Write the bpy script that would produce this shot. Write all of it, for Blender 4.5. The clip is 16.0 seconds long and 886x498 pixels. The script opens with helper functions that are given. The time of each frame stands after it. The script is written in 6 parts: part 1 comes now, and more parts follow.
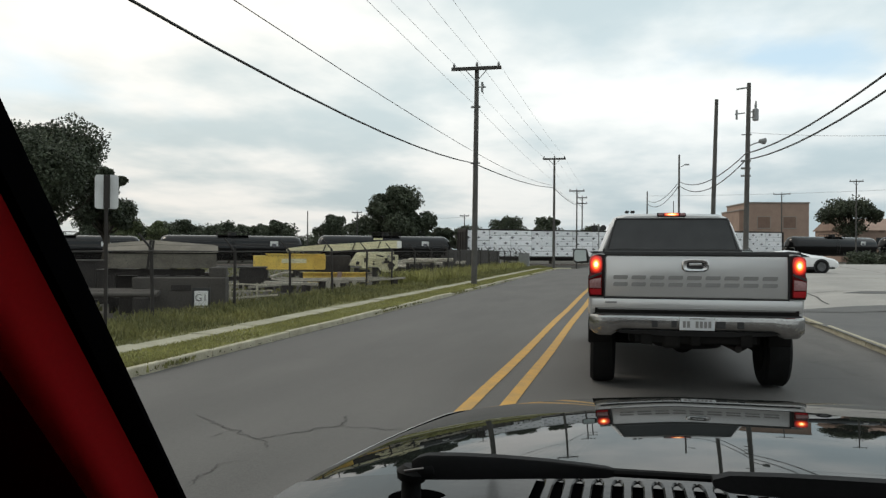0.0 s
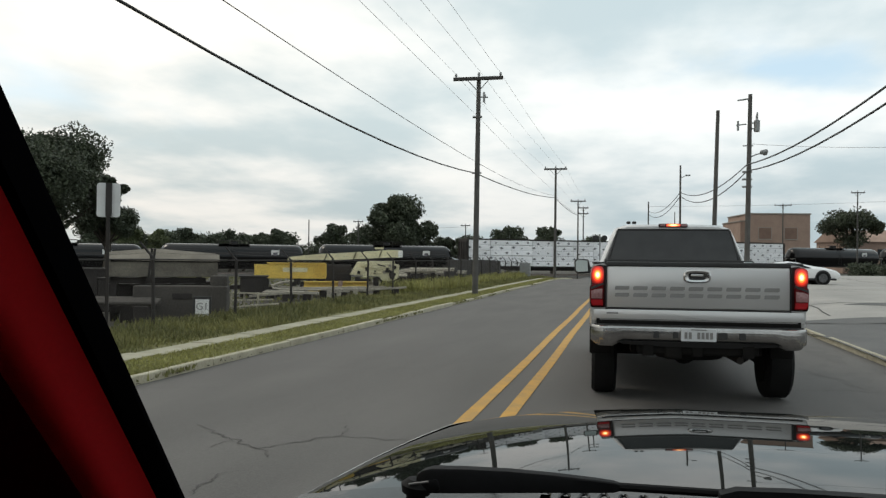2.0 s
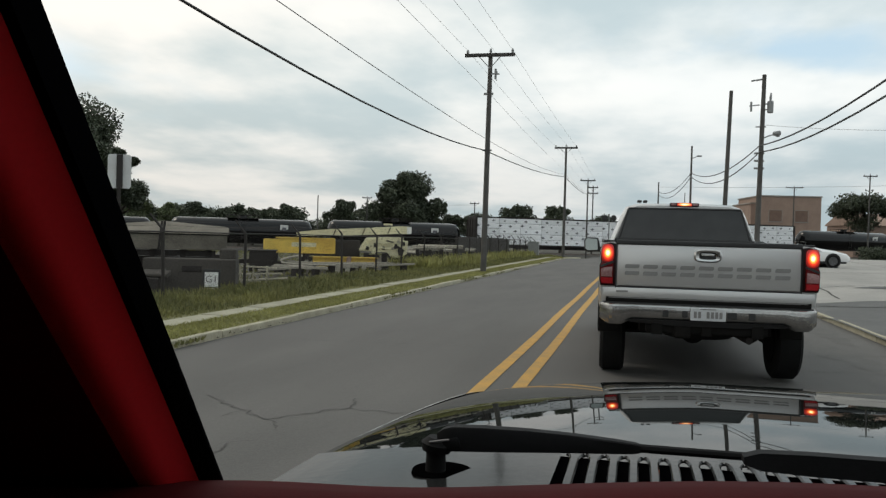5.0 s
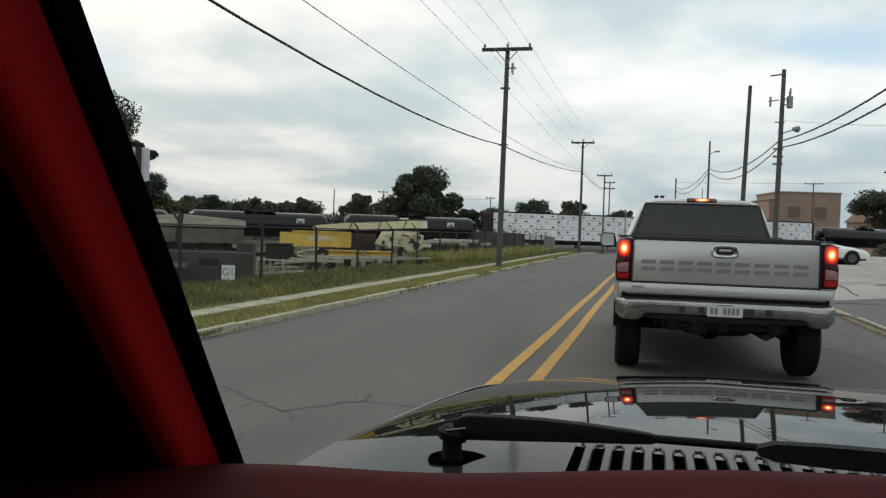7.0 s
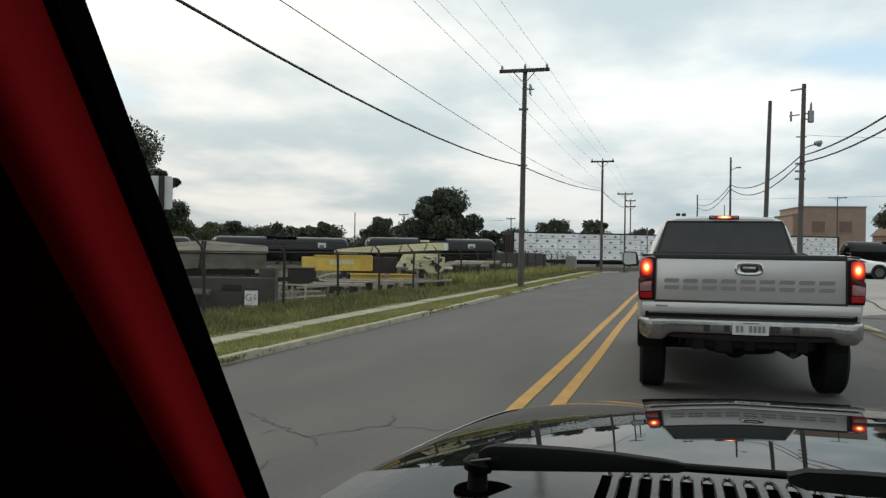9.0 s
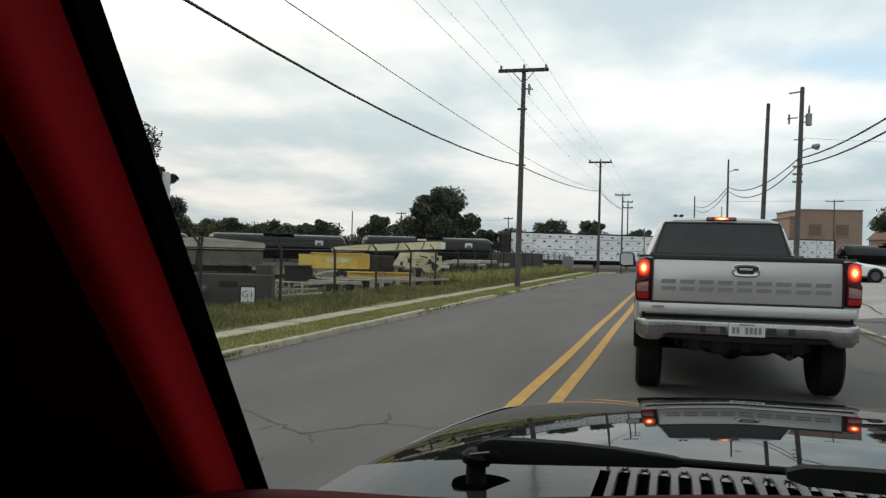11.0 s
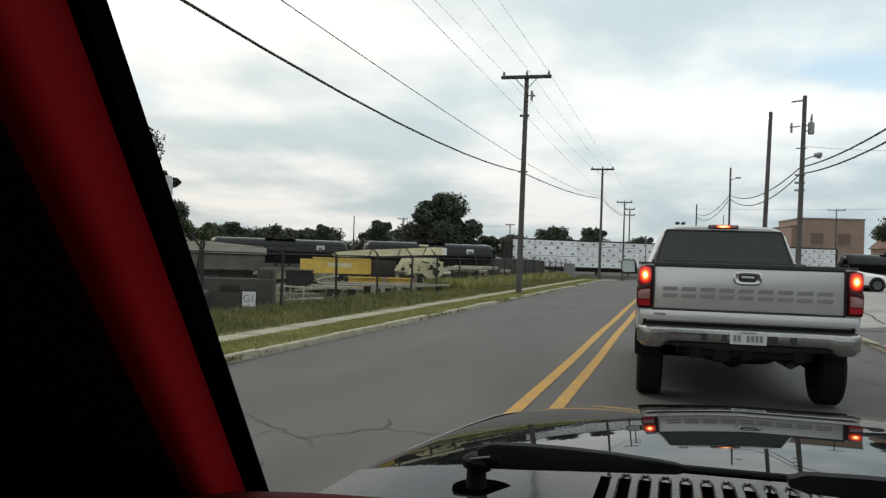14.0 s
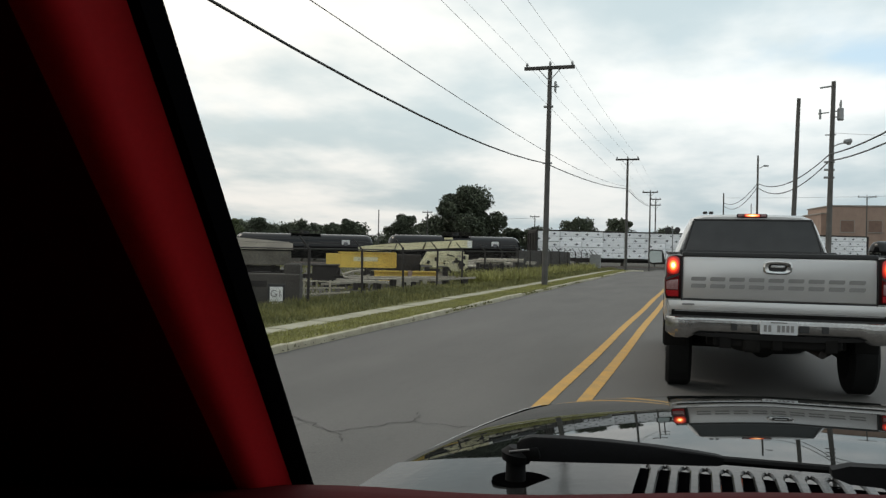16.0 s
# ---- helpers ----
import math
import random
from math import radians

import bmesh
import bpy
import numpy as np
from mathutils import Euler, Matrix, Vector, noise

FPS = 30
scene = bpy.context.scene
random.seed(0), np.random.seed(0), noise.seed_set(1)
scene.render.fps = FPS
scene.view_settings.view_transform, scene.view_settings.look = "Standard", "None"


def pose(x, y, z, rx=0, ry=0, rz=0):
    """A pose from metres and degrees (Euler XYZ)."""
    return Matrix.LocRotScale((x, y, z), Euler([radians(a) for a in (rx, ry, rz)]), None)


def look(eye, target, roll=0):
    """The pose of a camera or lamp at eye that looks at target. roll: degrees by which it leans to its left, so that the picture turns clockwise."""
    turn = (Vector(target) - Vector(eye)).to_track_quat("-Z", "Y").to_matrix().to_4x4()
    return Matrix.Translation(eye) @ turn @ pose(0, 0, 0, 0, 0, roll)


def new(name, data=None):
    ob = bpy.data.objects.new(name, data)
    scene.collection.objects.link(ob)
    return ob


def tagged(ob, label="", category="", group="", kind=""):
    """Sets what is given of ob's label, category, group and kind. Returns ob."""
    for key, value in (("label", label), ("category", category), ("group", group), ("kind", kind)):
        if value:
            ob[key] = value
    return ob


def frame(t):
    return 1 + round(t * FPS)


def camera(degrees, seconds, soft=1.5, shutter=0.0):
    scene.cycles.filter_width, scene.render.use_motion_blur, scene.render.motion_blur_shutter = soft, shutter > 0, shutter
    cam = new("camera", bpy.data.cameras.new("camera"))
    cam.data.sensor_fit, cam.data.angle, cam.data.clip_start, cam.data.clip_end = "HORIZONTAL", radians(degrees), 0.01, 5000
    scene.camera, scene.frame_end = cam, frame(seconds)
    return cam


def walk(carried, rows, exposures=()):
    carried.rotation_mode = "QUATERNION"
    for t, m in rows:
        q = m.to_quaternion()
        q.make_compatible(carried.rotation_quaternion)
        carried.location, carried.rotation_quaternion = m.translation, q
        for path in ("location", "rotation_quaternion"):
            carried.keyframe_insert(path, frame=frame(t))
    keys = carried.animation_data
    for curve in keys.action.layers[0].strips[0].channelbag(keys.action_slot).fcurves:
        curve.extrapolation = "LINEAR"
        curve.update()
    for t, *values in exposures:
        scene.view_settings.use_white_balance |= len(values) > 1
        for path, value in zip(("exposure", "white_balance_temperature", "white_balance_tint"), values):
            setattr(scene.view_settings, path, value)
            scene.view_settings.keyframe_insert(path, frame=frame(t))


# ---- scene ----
cam = camera(56.80, 16.0, soft=1.35)
PATH = [
    (0, pose(0.0001, 0.0001, 1.3701, 90.070, -0.400, 12.671)),
    (0.5, pose(-0.0013, -0.0005, 1.3703, 90.249, -0.394, 12.747)),
    (1, pose(-0.0024, 0.0019, 1.3694, 90.204, -0.458, 12.726)),
    (1.5, pose(-0.0047, 0.0023, 1.3701, 90.277, -0.629, 12.646)),
    (2, pose(-0.0053, 0.0011, 1.3728, 90.736, -0.662, 12.741)),
    (2.5, pose(-0.0055, 0.0030, 1.3720, 90.761, -0.571, 12.814)),
    (3, pose(-0.0065, 0.0000, 1.3705, 90.558, -0.777, 12.921)),
    (3.5, pose(-0.0071, -0.0002, 1.3677, 90.474, -0.854, 13.119)),
    (4, pose(-0.0098, 0.0030, 1.3649, 90.261, -1.045, 13.120)),
    (4.5, pose(-0.0119, 0.0060, 1.3613, 90.214, -1.313, 13.052)),
    (5, pose(-0.0222, 0.0054, 1.3523, 89.160, -1.550, 13.323)),
    (7.5, pose(-0.0213, -0.0059, 1.3486, 88.762, -1.667, 14.678)),
    (8, pose(-0.0187, -0.0064, 1.3570, 89.408, -1.238, 14.729)),
    (8.5, pose(-0.0212, -0.0067, 1.3548, 89.097, -1.225, 15.472)),
    (9, pose(-0.0219, -0.0055, 1.3572, 90.219, -0.815, 15.890)),
    (11.5, pose(-0.0262, -0.0049, 1.3497, 90.168, -1.501, 15.655)),
    (12, pose(-0.0262, -0.0043, 1.3509, 90.662, -1.459, 15.588)),
    (12.5, pose(-0.0257, -0.0064, 1.3513, 90.721, -1.570, 15.437)),
    (13, pose(-0.0246, -0.0059, 1.3521, 90.900, -1.563, 15.387)),
    (13.5, pose(-0.0260, -0.0063, 1.3506, 90.747, -1.762, 15.698)),
    (14, pose(-0.0264, -0.0055, 1.3487, 90.568, -1.868, 15.783)),
    (14.5, pose(-0.0286, -0.0045, 1.3477, 90.514, -1.984, 15.948)),
    (15, pose(-0.0280, -0.0098, 1.3482, 90.180, -1.622, 16.400)),
    (15.5, pose(-0.0265, -0.0084, 1.3480, 90.066, -1.150, 16.453)),
    (16, pose(-0.0371, -0.0126, 1.3497, 90.030, -1.131, 17.520)),
]
walk(cam, PATH, [(0.0, 0.0), (3.0, 0.0), (4.0, -0.05), (5.0, -0.11), (7.5, -0.08), (9.0, -0.02), (11.5, 0.0), (16.0, 0.0)])
# end of camera

# ---- world, sun, exposure ----
SUN_EL, SUN_AZ = 48.0, 285.0      # degrees; weak sun behind the bright cloud to the left


def make_world():
    w = bpy.data.worlds.new("overcast_sky")
    scene.world = w
    w.use_nodes = True
    nt = w.node_tree
    nt.nodes.clear()
    N, L = nt.nodes.new, nt.links.new
    out, bg = N("ShaderNodeOutputWorld"), N("ShaderNodeBackground")
    sky = N("ShaderNodeTexSky")
    sky.sky_type, sky.sun_disc = "NISHITA", False
    sky.sun_elevation, sky.sun_rotation = radians(SUN_EL), radians(SUN_AZ)
    sky.air_density, sky.dust_density = 1.0, 2.0
    tc, sep = N("ShaderNodeTexCoord"), N("ShaderNodeSeparateXYZ")
    L(tc.outputs["Generated"], sep.inputs[0])
    add = N("ShaderNodeMath")
    add.operation, add.inputs[1].default_value = "ADD", 0.16
    mx = N("ShaderNodeMath")
    mx.operation, mx.inputs[1].default_value = "MAXIMUM", 0.0
    L(sep.outputs[2], mx.inputs[0])
    L(mx.outputs[0], add.inputs[0])
    comb = N("ShaderNodeCombineXYZ")
    for i in (0, 1):
        d = N("ShaderNodeMath")
        d.operation = "DIVIDE"
        L(sep.outputs[i], d.inputs[0])
        L(add.outputs[0], d.inputs[1])
        L(d.outputs[0], comb.inputs[i])
    def cloud(scale, detail, off, lo, hi):
        mp = N("ShaderNodeMapping")
        mp.inputs["Location"].default_value = off
        mp.inputs["Scale"].default_value = (scale, scale * 0.8, 1)
        L(comb.outputs[0], mp.inputs[0])
        n = N("ShaderNodeTexNoise")
        n.inputs["Scale"].default_value, n.inputs["Detail"].default_value, n.inputs["Roughness"].default_value = 1.0, detail, 0.5
        L(mp.outputs[0], n.inputs["Vector"])
        r = N("ShaderNodeMapRange")
        r.interpolation_type = "SMOOTHSTEP"
        r.inputs["From Min"].default_value, r.inputs["From Max"].default_value = lo, hi
        L(n.outputs["Fac"], r.inputs["Value"])
        return r.outputs[0]
    cover = cloud(0.75, 5, (3.9, 2.3, 0), 0.22, 0.40)
    shade = cloud(1.3, 6, (7.3, 0.4, 2), 0.35, 0.67)
    gap = N("ShaderNodeMapping")
    gap.inputs["Location"].default_value = (-1.13, -13.6, 0)
    gap.inputs["Scale"].default_value = (2.6, 5.3, 1)
    L(comb.outputs[0], gap.inputs[0])
    span = N("ShaderNodeVectorMath")
    span.operation = "LENGTH"
    L(gap.outputs[0], span.inputs[0])
    rag = N("ShaderNodeMath")
    rag.operation, rag.inputs[1].default_value = "MULTIPLY_ADD", 1.1
    L(cloud(2.4, 5, (1.0, 5.0, 1), 0.3, 0.7), rag.inputs[0])
    L(span.outputs["Value"], rag.inputs[2])
    edge = N("ShaderNodeMapRange")
    edge.interpolation_type = "SMOOTHSTEP"
    edge.inputs["From Min"].default_value, edge.inputs["From Max"].default_value = 0.5, 1.9
    L(rag.outputs[0], edge.inputs["Value"])
    both = N("ShaderNodeMath")
    both.operation = "MULTIPLY"
    L(cover, both.inputs[0])
    L(edge.outputs[0], both.inputs[1])
    cover = both.outputs[0]
    tone = N("ShaderNodeMix")
    tone.data_type = "RGBA"
    L(shade, tone.inputs["Factor"])
    tone.inputs["A"].default_value = (0.625, 0.745, 0.780, 1)
    tone.inputs["B"].default_value = (1.08, 1.10, 1.07, 1)
    blue = N("ShaderNodeMix")
    blue.data_type, blue.blend_type = "RGBA", "MULTIPLY"
    blue.inputs["Factor"].default_value = 1.0
    L(sky.outputs[0], blue.inputs["A"])
    blue.inputs["B"].default_value = (0.15, 0.15, 0.15, 1)
    veil = N("ShaderNodeMix")
    veil.data_type = "RGBA"
    veil.inputs["Factor"].default_value = 0.66
    L(blue.outputs["Result"], veil.inputs["A"])
    veil.inputs["B"].default_value = (0.76, 0.96, 1.05, 1)
    mix = N("ShaderNodeMix")
    mix.data_type = "RGBA"
    L(cover, mix.inputs["Factor"])
    L(veil.outputs["Result"], mix.inputs["A"])
    L(tone.outputs["Result"], mix.inputs["B"])
    low = N("ShaderNodeMapRange")
    low.interpolation_type = "SMOOTHSTEP"
    low.inputs["From Min"].default_value, low.inputs["From Max"].default_value = 0.0, 0.20
    low.inputs["To Min"].default_value, low.inputs["To Max"].default_value = 0.76, 1.0
    L(sep.outputs[2], low.inputs["Value"])
    haze = N("ShaderNodeVectorMath")
    haze.operation = "SCALE"
    L(mix.outputs["Result"], haze.inputs[0])
    L(low.outputs[0], haze.inputs["Scale"])
    side = N("ShaderNodeMapRange")
    side.inputs["From Min"].default_value, side.inputs["From Max"].default_value = -0.80, 0.06
    L(sep.outputs[0], side.inputs["Value"])
    cast = N("ShaderNodeMix")
    cast.data_type = "RGBA"
    cast.inputs["A"].default_value, cast.inputs["B"].default_value = (1.09, 1.01, 0.945, 1), (0.985, 0.995, 1.005, 1)
    L(side.outputs[0], cast.inputs["Factor"])
    warm = N("ShaderNodeVectorMath")
    warm.operation = "MULTIPLY"
    L(haze.outputs[0], warm.inputs[0])
    L(cast.outputs["Result"], warm.inputs[1])
    L(warm.outputs[0], bg.inputs["Color"])
    bg.inputs["Strength"].default_value = 1.0
    L(bg.outputs[0], out.inputs["Surface"])


make_world()
sun = new("sun", bpy.data.lights.new("sun", "SUN"))
sun.data.energy, sun.data.angle, sun.data.color = 0.75, radians(20), (1.0, 0.90, 0.77)
sun.matrix_world = look((0, 0, 0), (-math.sin(radians(SUN_AZ)) * math.cos(radians(SUN_EL)), -math.cos(radians(SUN_AZ)) * math.cos(radians(SUN_EL)), -math.sin(radians(SUN_EL))))
scene.view_settings.exposure = 0.0

# ---- materials ----


def material(name, a, b=None, rough=0.6, metal=0.0, scale=6.0, fine=60.0, bump=0.15, vary=0.0, coat=0.0, emit=None, spec=0.5, gloss_var=0.1, stretch=None):
    """Two-scale noise between colours a and b, with fine relief. vary: spread of tone between pieces."""
    m = bpy.data.materials.new(name)
    m.use_nodes = True
    nt = m.node_tree
    p = nt.nodes["Principled BSDF"]
    N, L = nt.nodes.new, nt.links.new
    b = b or tuple(c * 0.7 for c in a)
    tc = N("ShaderNodeTexCoord")
    big, small = N("ShaderNodeTexNoise"), N("ShaderNodeTexNoise")
    for n, s, d in ((big, scale, 4), (small, fine, 3)):
        n.inputs["Scale"].default_value, n.inputs["Detail"].default_value = s, d
        if stretch and n is big:
            mp = N("ShaderNodeMapping")
            mp.inputs["Scale"].default_value = stretch
            L(tc.outputs["Object"], mp.inputs[0])
            L(mp.outputs[0], n.inputs["Vector"])
        else:
            L(tc.outputs["Object"], n.inputs["Vector"])
    avg = N("ShaderNodeMath")
    avg.operation = "MULTIPLY_ADD"
    avg.inputs[1].default_value, avg.inputs[2].default_value = 0.4, 0.0
    L(small.outputs["Fac"], avg.inputs[0])
    sm = N("ShaderNodeMath")
    sm.operation = "MULTIPLY_ADD"
    sm.inputs[1].default_value = 0.6
    L(big.outputs["Fac"], sm.inputs[0])
    L(avg.outputs[0], sm.inputs[2])
    rng = N("ShaderNodeMapRange")
    rng.inputs["From Min"].default_value, rng.inputs["From Max"].default_value = 0.32, 0.68
    L(sm.outputs[0], rng.inputs["Value"])
    mix = N("ShaderNodeMix")
    mix.data_type = "RGBA"
    mix.inputs["A"].default_value, mix.inputs["B"].default_value = (*b, 1), (*a, 1)
    L(rng.outputs[0], mix.inputs["Factor"])
    col = mix.outputs["Result"]
    if vary:
        info, geo = N("ShaderNodeObjectInfo"), N("ShaderNodeNewGeometry")
        ad = N("ShaderNodeMath")
        L(info.outputs["Random"], ad.inputs[0])
        L(geo.outputs["Random Per Island"], ad.inputs[1])
        fr = N("ShaderNodeMath")
        fr.operation = "FRACT"
        L(ad.outputs[0], fr.inputs[0])
        hv, mr = N("ShaderNodeHueSaturation"), N("ShaderNodeMapRange")
        mr.inputs["To Min"].default_value, mr.inputs["To Max"].default_value = 1 - vary, 1 + vary
        L(fr.outputs[0], mr.inputs["Value"])
        L(mr.outputs[0], hv.inputs["Value"])
        L(col, hv.inputs["Color"])
        col = hv.outputs["Color"]
    L(col, p.inputs["Base Color"])
    rr = N("ShaderNodeMapRange")
    rr.inputs["To Min"].default_value, rr.inputs["To Max"].default_value = max(rough - gloss_var * rough, 0.01), min(rough + gloss_var * rough, 1)
    L(big.outputs["Fac"], rr.inputs["Value"])
    L(rr.outputs[0], p.inputs["Roughness"])
    p.inputs["Metallic"].default_value = metal
    p.inputs["Coat Weight"].default_value = coat
    p.inputs["Coat Roughness"].default_value = 0.03
    p.inputs["Specular IOR Level"].default_value = spec
    if bump:
        bp = N("ShaderNodeBump")
        bp.inputs["Strength"].default_value, bp.inputs["Distance"].default_value = bump, 0.01
        L(small.outputs["Fac"], bp.inputs["Height"])
        L(bp.outputs[0], p.inputs["Normal"])
    if emit:
        p.inputs["Emission Color"].default_value = (*emit[0], 1)
        p.inputs["Emission Strength"].default_value = emit[1]
    return m


ASPHALT = material("worn_asphalt", (0.120, 0.1135, 0.107), (0.068, 0.0645, 0.061), 0.9, scale=1.1, fine=70, bump=0.3, stretch=(1.0, 0.22, 1))
TAR = material("crack_fill", (0.034, 0.032, 0.030), (0.068, 0.064, 0.060), 0.9)
STAIN = material("oil_stained_asphalt", (0.106, 0.100, 0.094), (0.066, 0.063, 0.059), 0.88, scale=2.2, fine=40, bump=0.3)
PATCH = material("asphalt_apron", (0.12, 0.12, 0.118), (0.075, 0.075, 0.074), 0.9, scale=0.9, fine=50, bump=0.4)
LOT = material("pale_concrete_lot", (0.37, 0.355, 0.33), (0.225, 0.218, 0.205), 0.9, scale=0.5, fine=25, bump=0.3)
YELLOW_LINE = material("road_paint_yellow", (0.55, 0.285, 0.032), (0.30, 0.185, 0.05), 0.7, scale=5, fine=55, bump=0.2)
KERB = material("kerb_concrete", (0.47, 0.435, 0.33), (0.24, 0.22, 0.155), 0.9, scale=3, fine=40, bump=0.5, vary=0.12)
WALKWAY = material("pavement_concrete", (0.36, 0.345, 0.265), (0.22, 0.21, 0.145), 0.9, scale=2, fine=30, bump=0.4, vary=0.08)
DIRT = material("yard_dirt", (0.062, 0.054, 0.042), (0.034, 0.032, 0.023), 0.95, scale=0.4, fine=12, bump=0.6)
TURF = material("turf_soil", (0.16, 0.155, 0.052), (0.085, 0.085, 0.032), 0.95, scale=0.8, fine=18, bump=0.6)
GRASS = material("grass_blades", (0.32, 0.31, 0.10), (0.17, 0.165, 0.052), 0.7, scale=0.7, fine=9, bump=0, vary=0.3)
WEEDS = material("weed_blades", (0.215, 0.203, 0.066), (0.08, 0.086, 0.03), 0.75, scale=0.6, fine=7, bump=0, vary=0.35)
LEAF = material("tree_leaves", (0.068, 0.082, 0.046), (0.028, 0.038, 0.022), 0.7, scale=0.5, fine=5, bump=0, vary=0.4)
LEAF_PALE = material("pale_tree_leaves", (0.11, 0.13, 0.055), (0.05, 0.065, 0.028), 0.7, scale=0.6, fine=5, bump=0, vary=0.4)
BARK = material("bark", (0.07, 0.058, 0.045), (0.03, 0.026, 0.02), 0.95, scale=8, fine=40, bump=0.6)
POLE_WOOD = material("weathered_pole_wood", (0.105, 0.10, 0.094), (0.055, 0.052, 0.048), 0.9, scale=3, fine=50, bump=0.5)
ARM_WOOD = material("dark_crossarm_wood", (0.07, 0.065, 0.06), (0.035, 0.033, 0.03), 0.9, scale=6)
CABLE = material("black_cable", (0.02, 0.02, 0.021), (0.012, 0.012, 0.012), 0.6, bump=0)
WIRE = material("grey_wire", (0.62, 0.63, 0.64), (0.52, 0.53, 0.54), 0.6, metal=0.2, bump=0)
GALV = material("galvanised_steel", (0.30, 0.31, 0.31), (0.2, 0.2, 0.2), 0.5, metal=0.7, scale=12, bump=0.1)
RUST_POST = material("rusty_fence_steel", (0.034, 0.030, 0.028), (0.018, 0.015, 0.014), 0.85, scale=9, bump=0.3)
LINK = material("chain_link_wire", (0.05, 0.047, 0.044), (0.03, 0.028, 0.025), 0.7, metal=0.3, bump=0)
SIGN_BACK = material("bare_aluminium_sign", (0.62, 0.63, 0.63), (0.5, 0.5, 0.5), 0.5, metal=0.2, scale=4, bump=0.05)
SIGN_WHITE = material("white_sign_face", (0.78, 0.78, 0.77), (0.62, 0.62, 0.6), 0.5, scale=6, bump=0.05)
BLACK_INK = material("black_ink", (0.02, 0.02, 0.02), (0.03, 0.03, 0.03), 0.6, bump=0)
CRATE = material("weathered_grey_crate_boards", (0.21, 0.19, 0.155), (0.085, 0.076, 0.062), 0.9, scale=2.2, fine=35, bump=0.4, vary=0.12)
DARK_STEEL = material("dark_grimy_steel", (0.036, 0.030, 0.027), (0.013, 0.011, 0.010), 0.75, metal=0.2, scale=3, bump=0.3)
BLOCK = material("stained_concrete_block", (0.092, 0.083, 0.073), (0.034, 0.030, 0.027), 0.92, scale=1.3, fine=30, bump=0.5)
YELLOW_STEEL = material("faded_yellow_painted_steel", (0.80, 0.57, 0.11), (0.52, 0.35, 0.065), 0.55, scale=2.5, fine=25, bump=0.15)
CREAM_STEEL = material("chalky_cream_painted_steel", (0.76, 0.71, 0.47), (0.45, 0.42, 0.28), 0.6, scale=2.5, fine=25, bump=0.15)
PALE_TIMBER = material("pale_timber", (0.44, 0.41, 0.34), (0.23, 0.21, 0.175), 0.85, scale=3, fine=40, vary=0.15)
PALLET_WOOD = material("pale_new_pallet_wood", (0.58, 0.54, 0.43), (0.36, 0.33, 0.26), 0.8, scale=3, fine=40, vary=0.15)
TANK_BLACK = material("black_tank_paint", (0.008, 0.008, 0.0085), (0.005, 0.005, 0.005), 0.07, scale=0.8, fine=14, bump=0.004, spec=0.3)
WRAP = material("white_lumber_wrap", (0.88, 0.88, 0.89), (0.70, 0.71, 0.73), 0.5, scale=1.3, fine=7, bump=0.35, vary=0.08)
INK_GREY = material("dark_print", (0.07, 0.07, 0.08), (0.16, 0.16, 0.17), 0.6, bump=0)
BALLAST = material("ballast_stone", (0.13, 0.12, 0.11), (0.06, 0.056, 0.05), 0.95, scale=1, fine=9, bump=0.8)
RAIL = material("rail_steel", (0.2, 0.17, 0.15), (0.1, 0.08, 0.07), 0.5, metal=0.7)
BRICK = material("tan_red_brickwork", (0.34, 0.245, 0.195), (0.24, 0.165, 0.13), 0.9, scale=0.6, fine=6, bump=0.4)
BRICKED_UP = material("dark_infill_brick", (0.20, 0.13, 0.10), (0.14, 0.09, 0.07), 0.9, scale=1, fine=8)
STONE_TRIM = material("pale_coping", (0.3, 0.27, 0.24), (0.2, 0.18, 0.16), 0.8)
DARK_GLASS = material("dark_window_glass", (0.02, 0.023, 0.026), (0.012, 0.014, 0.016), 0.10, bump=0, spec=0.3)
# noise stretched sideways puts faint reflection streaks into the glass colour
REAR_GLASS = material("tinted_rear_glass", (0.026, 0.027, 0.028), (0.010, 0.011, 0.012), 0.14, scale=2.2, fine=6, bump=0, spec=0.45, stretch=(0.35, 1, 2.2))
SILVER = material("silver_pewter_car_paint", (0.50, 0.495, 0.49), (0.455, 0.45, 0.445), 0.33, metal=0.55, scale=1.2, fine=150, bump=0.02, coat=0.7)
CHROME = material("dulled_chrome_bumper", (0.60, 0.59, 0.58), (0.42, 0.41, 0.40), 0.16, metal=1.0, scale=5, fine=40, bump=0.0)
BUMPER_CHROME = material("dirty_bumper_chrome", (0.46, 0.45, 0.44), (0.27, 0.265, 0.26), 0.2, metal=1.0, scale=4, fine=40, bump=0.0)
TRIM_BLACK = material("black_plastic_trim", (0.018, 0.018, 0.019), (0.01, 0.01, 0.01), 0.55, scale=8, bump=0.15)
RUBBER = material("tyre_rubber", (0.010, 0.010, 0.010), (0.005, 0.005, 0.005), 0.85, scale=12, bump=0.4, spec=0.2)
LAMP_RED = material("red_lamp_lens", (0.14, 0.004, 0.006), (0.08, 0.003, 0.004), 0.2, bump=0, coat=0.0, spec=0.2)
LAMP_REFLECTOR = material("red_reflector", (0.32, 0.010, 0.014), (0.22, 0.006, 0.008), 0.25, bump=0, spec=0.2)
LAMP_SHELL = material("dark_red_lamp_shell", (0.016, 0.003, 0.003), (0.010, 0.002, 0.002), 0.35, bump=0, spec=0.15)
MIRROR = material("mirror_glass", (0.24, 0.26, 0.25), (0.20, 0.22, 0.21), 0.08, metal=1.0, bump=0)
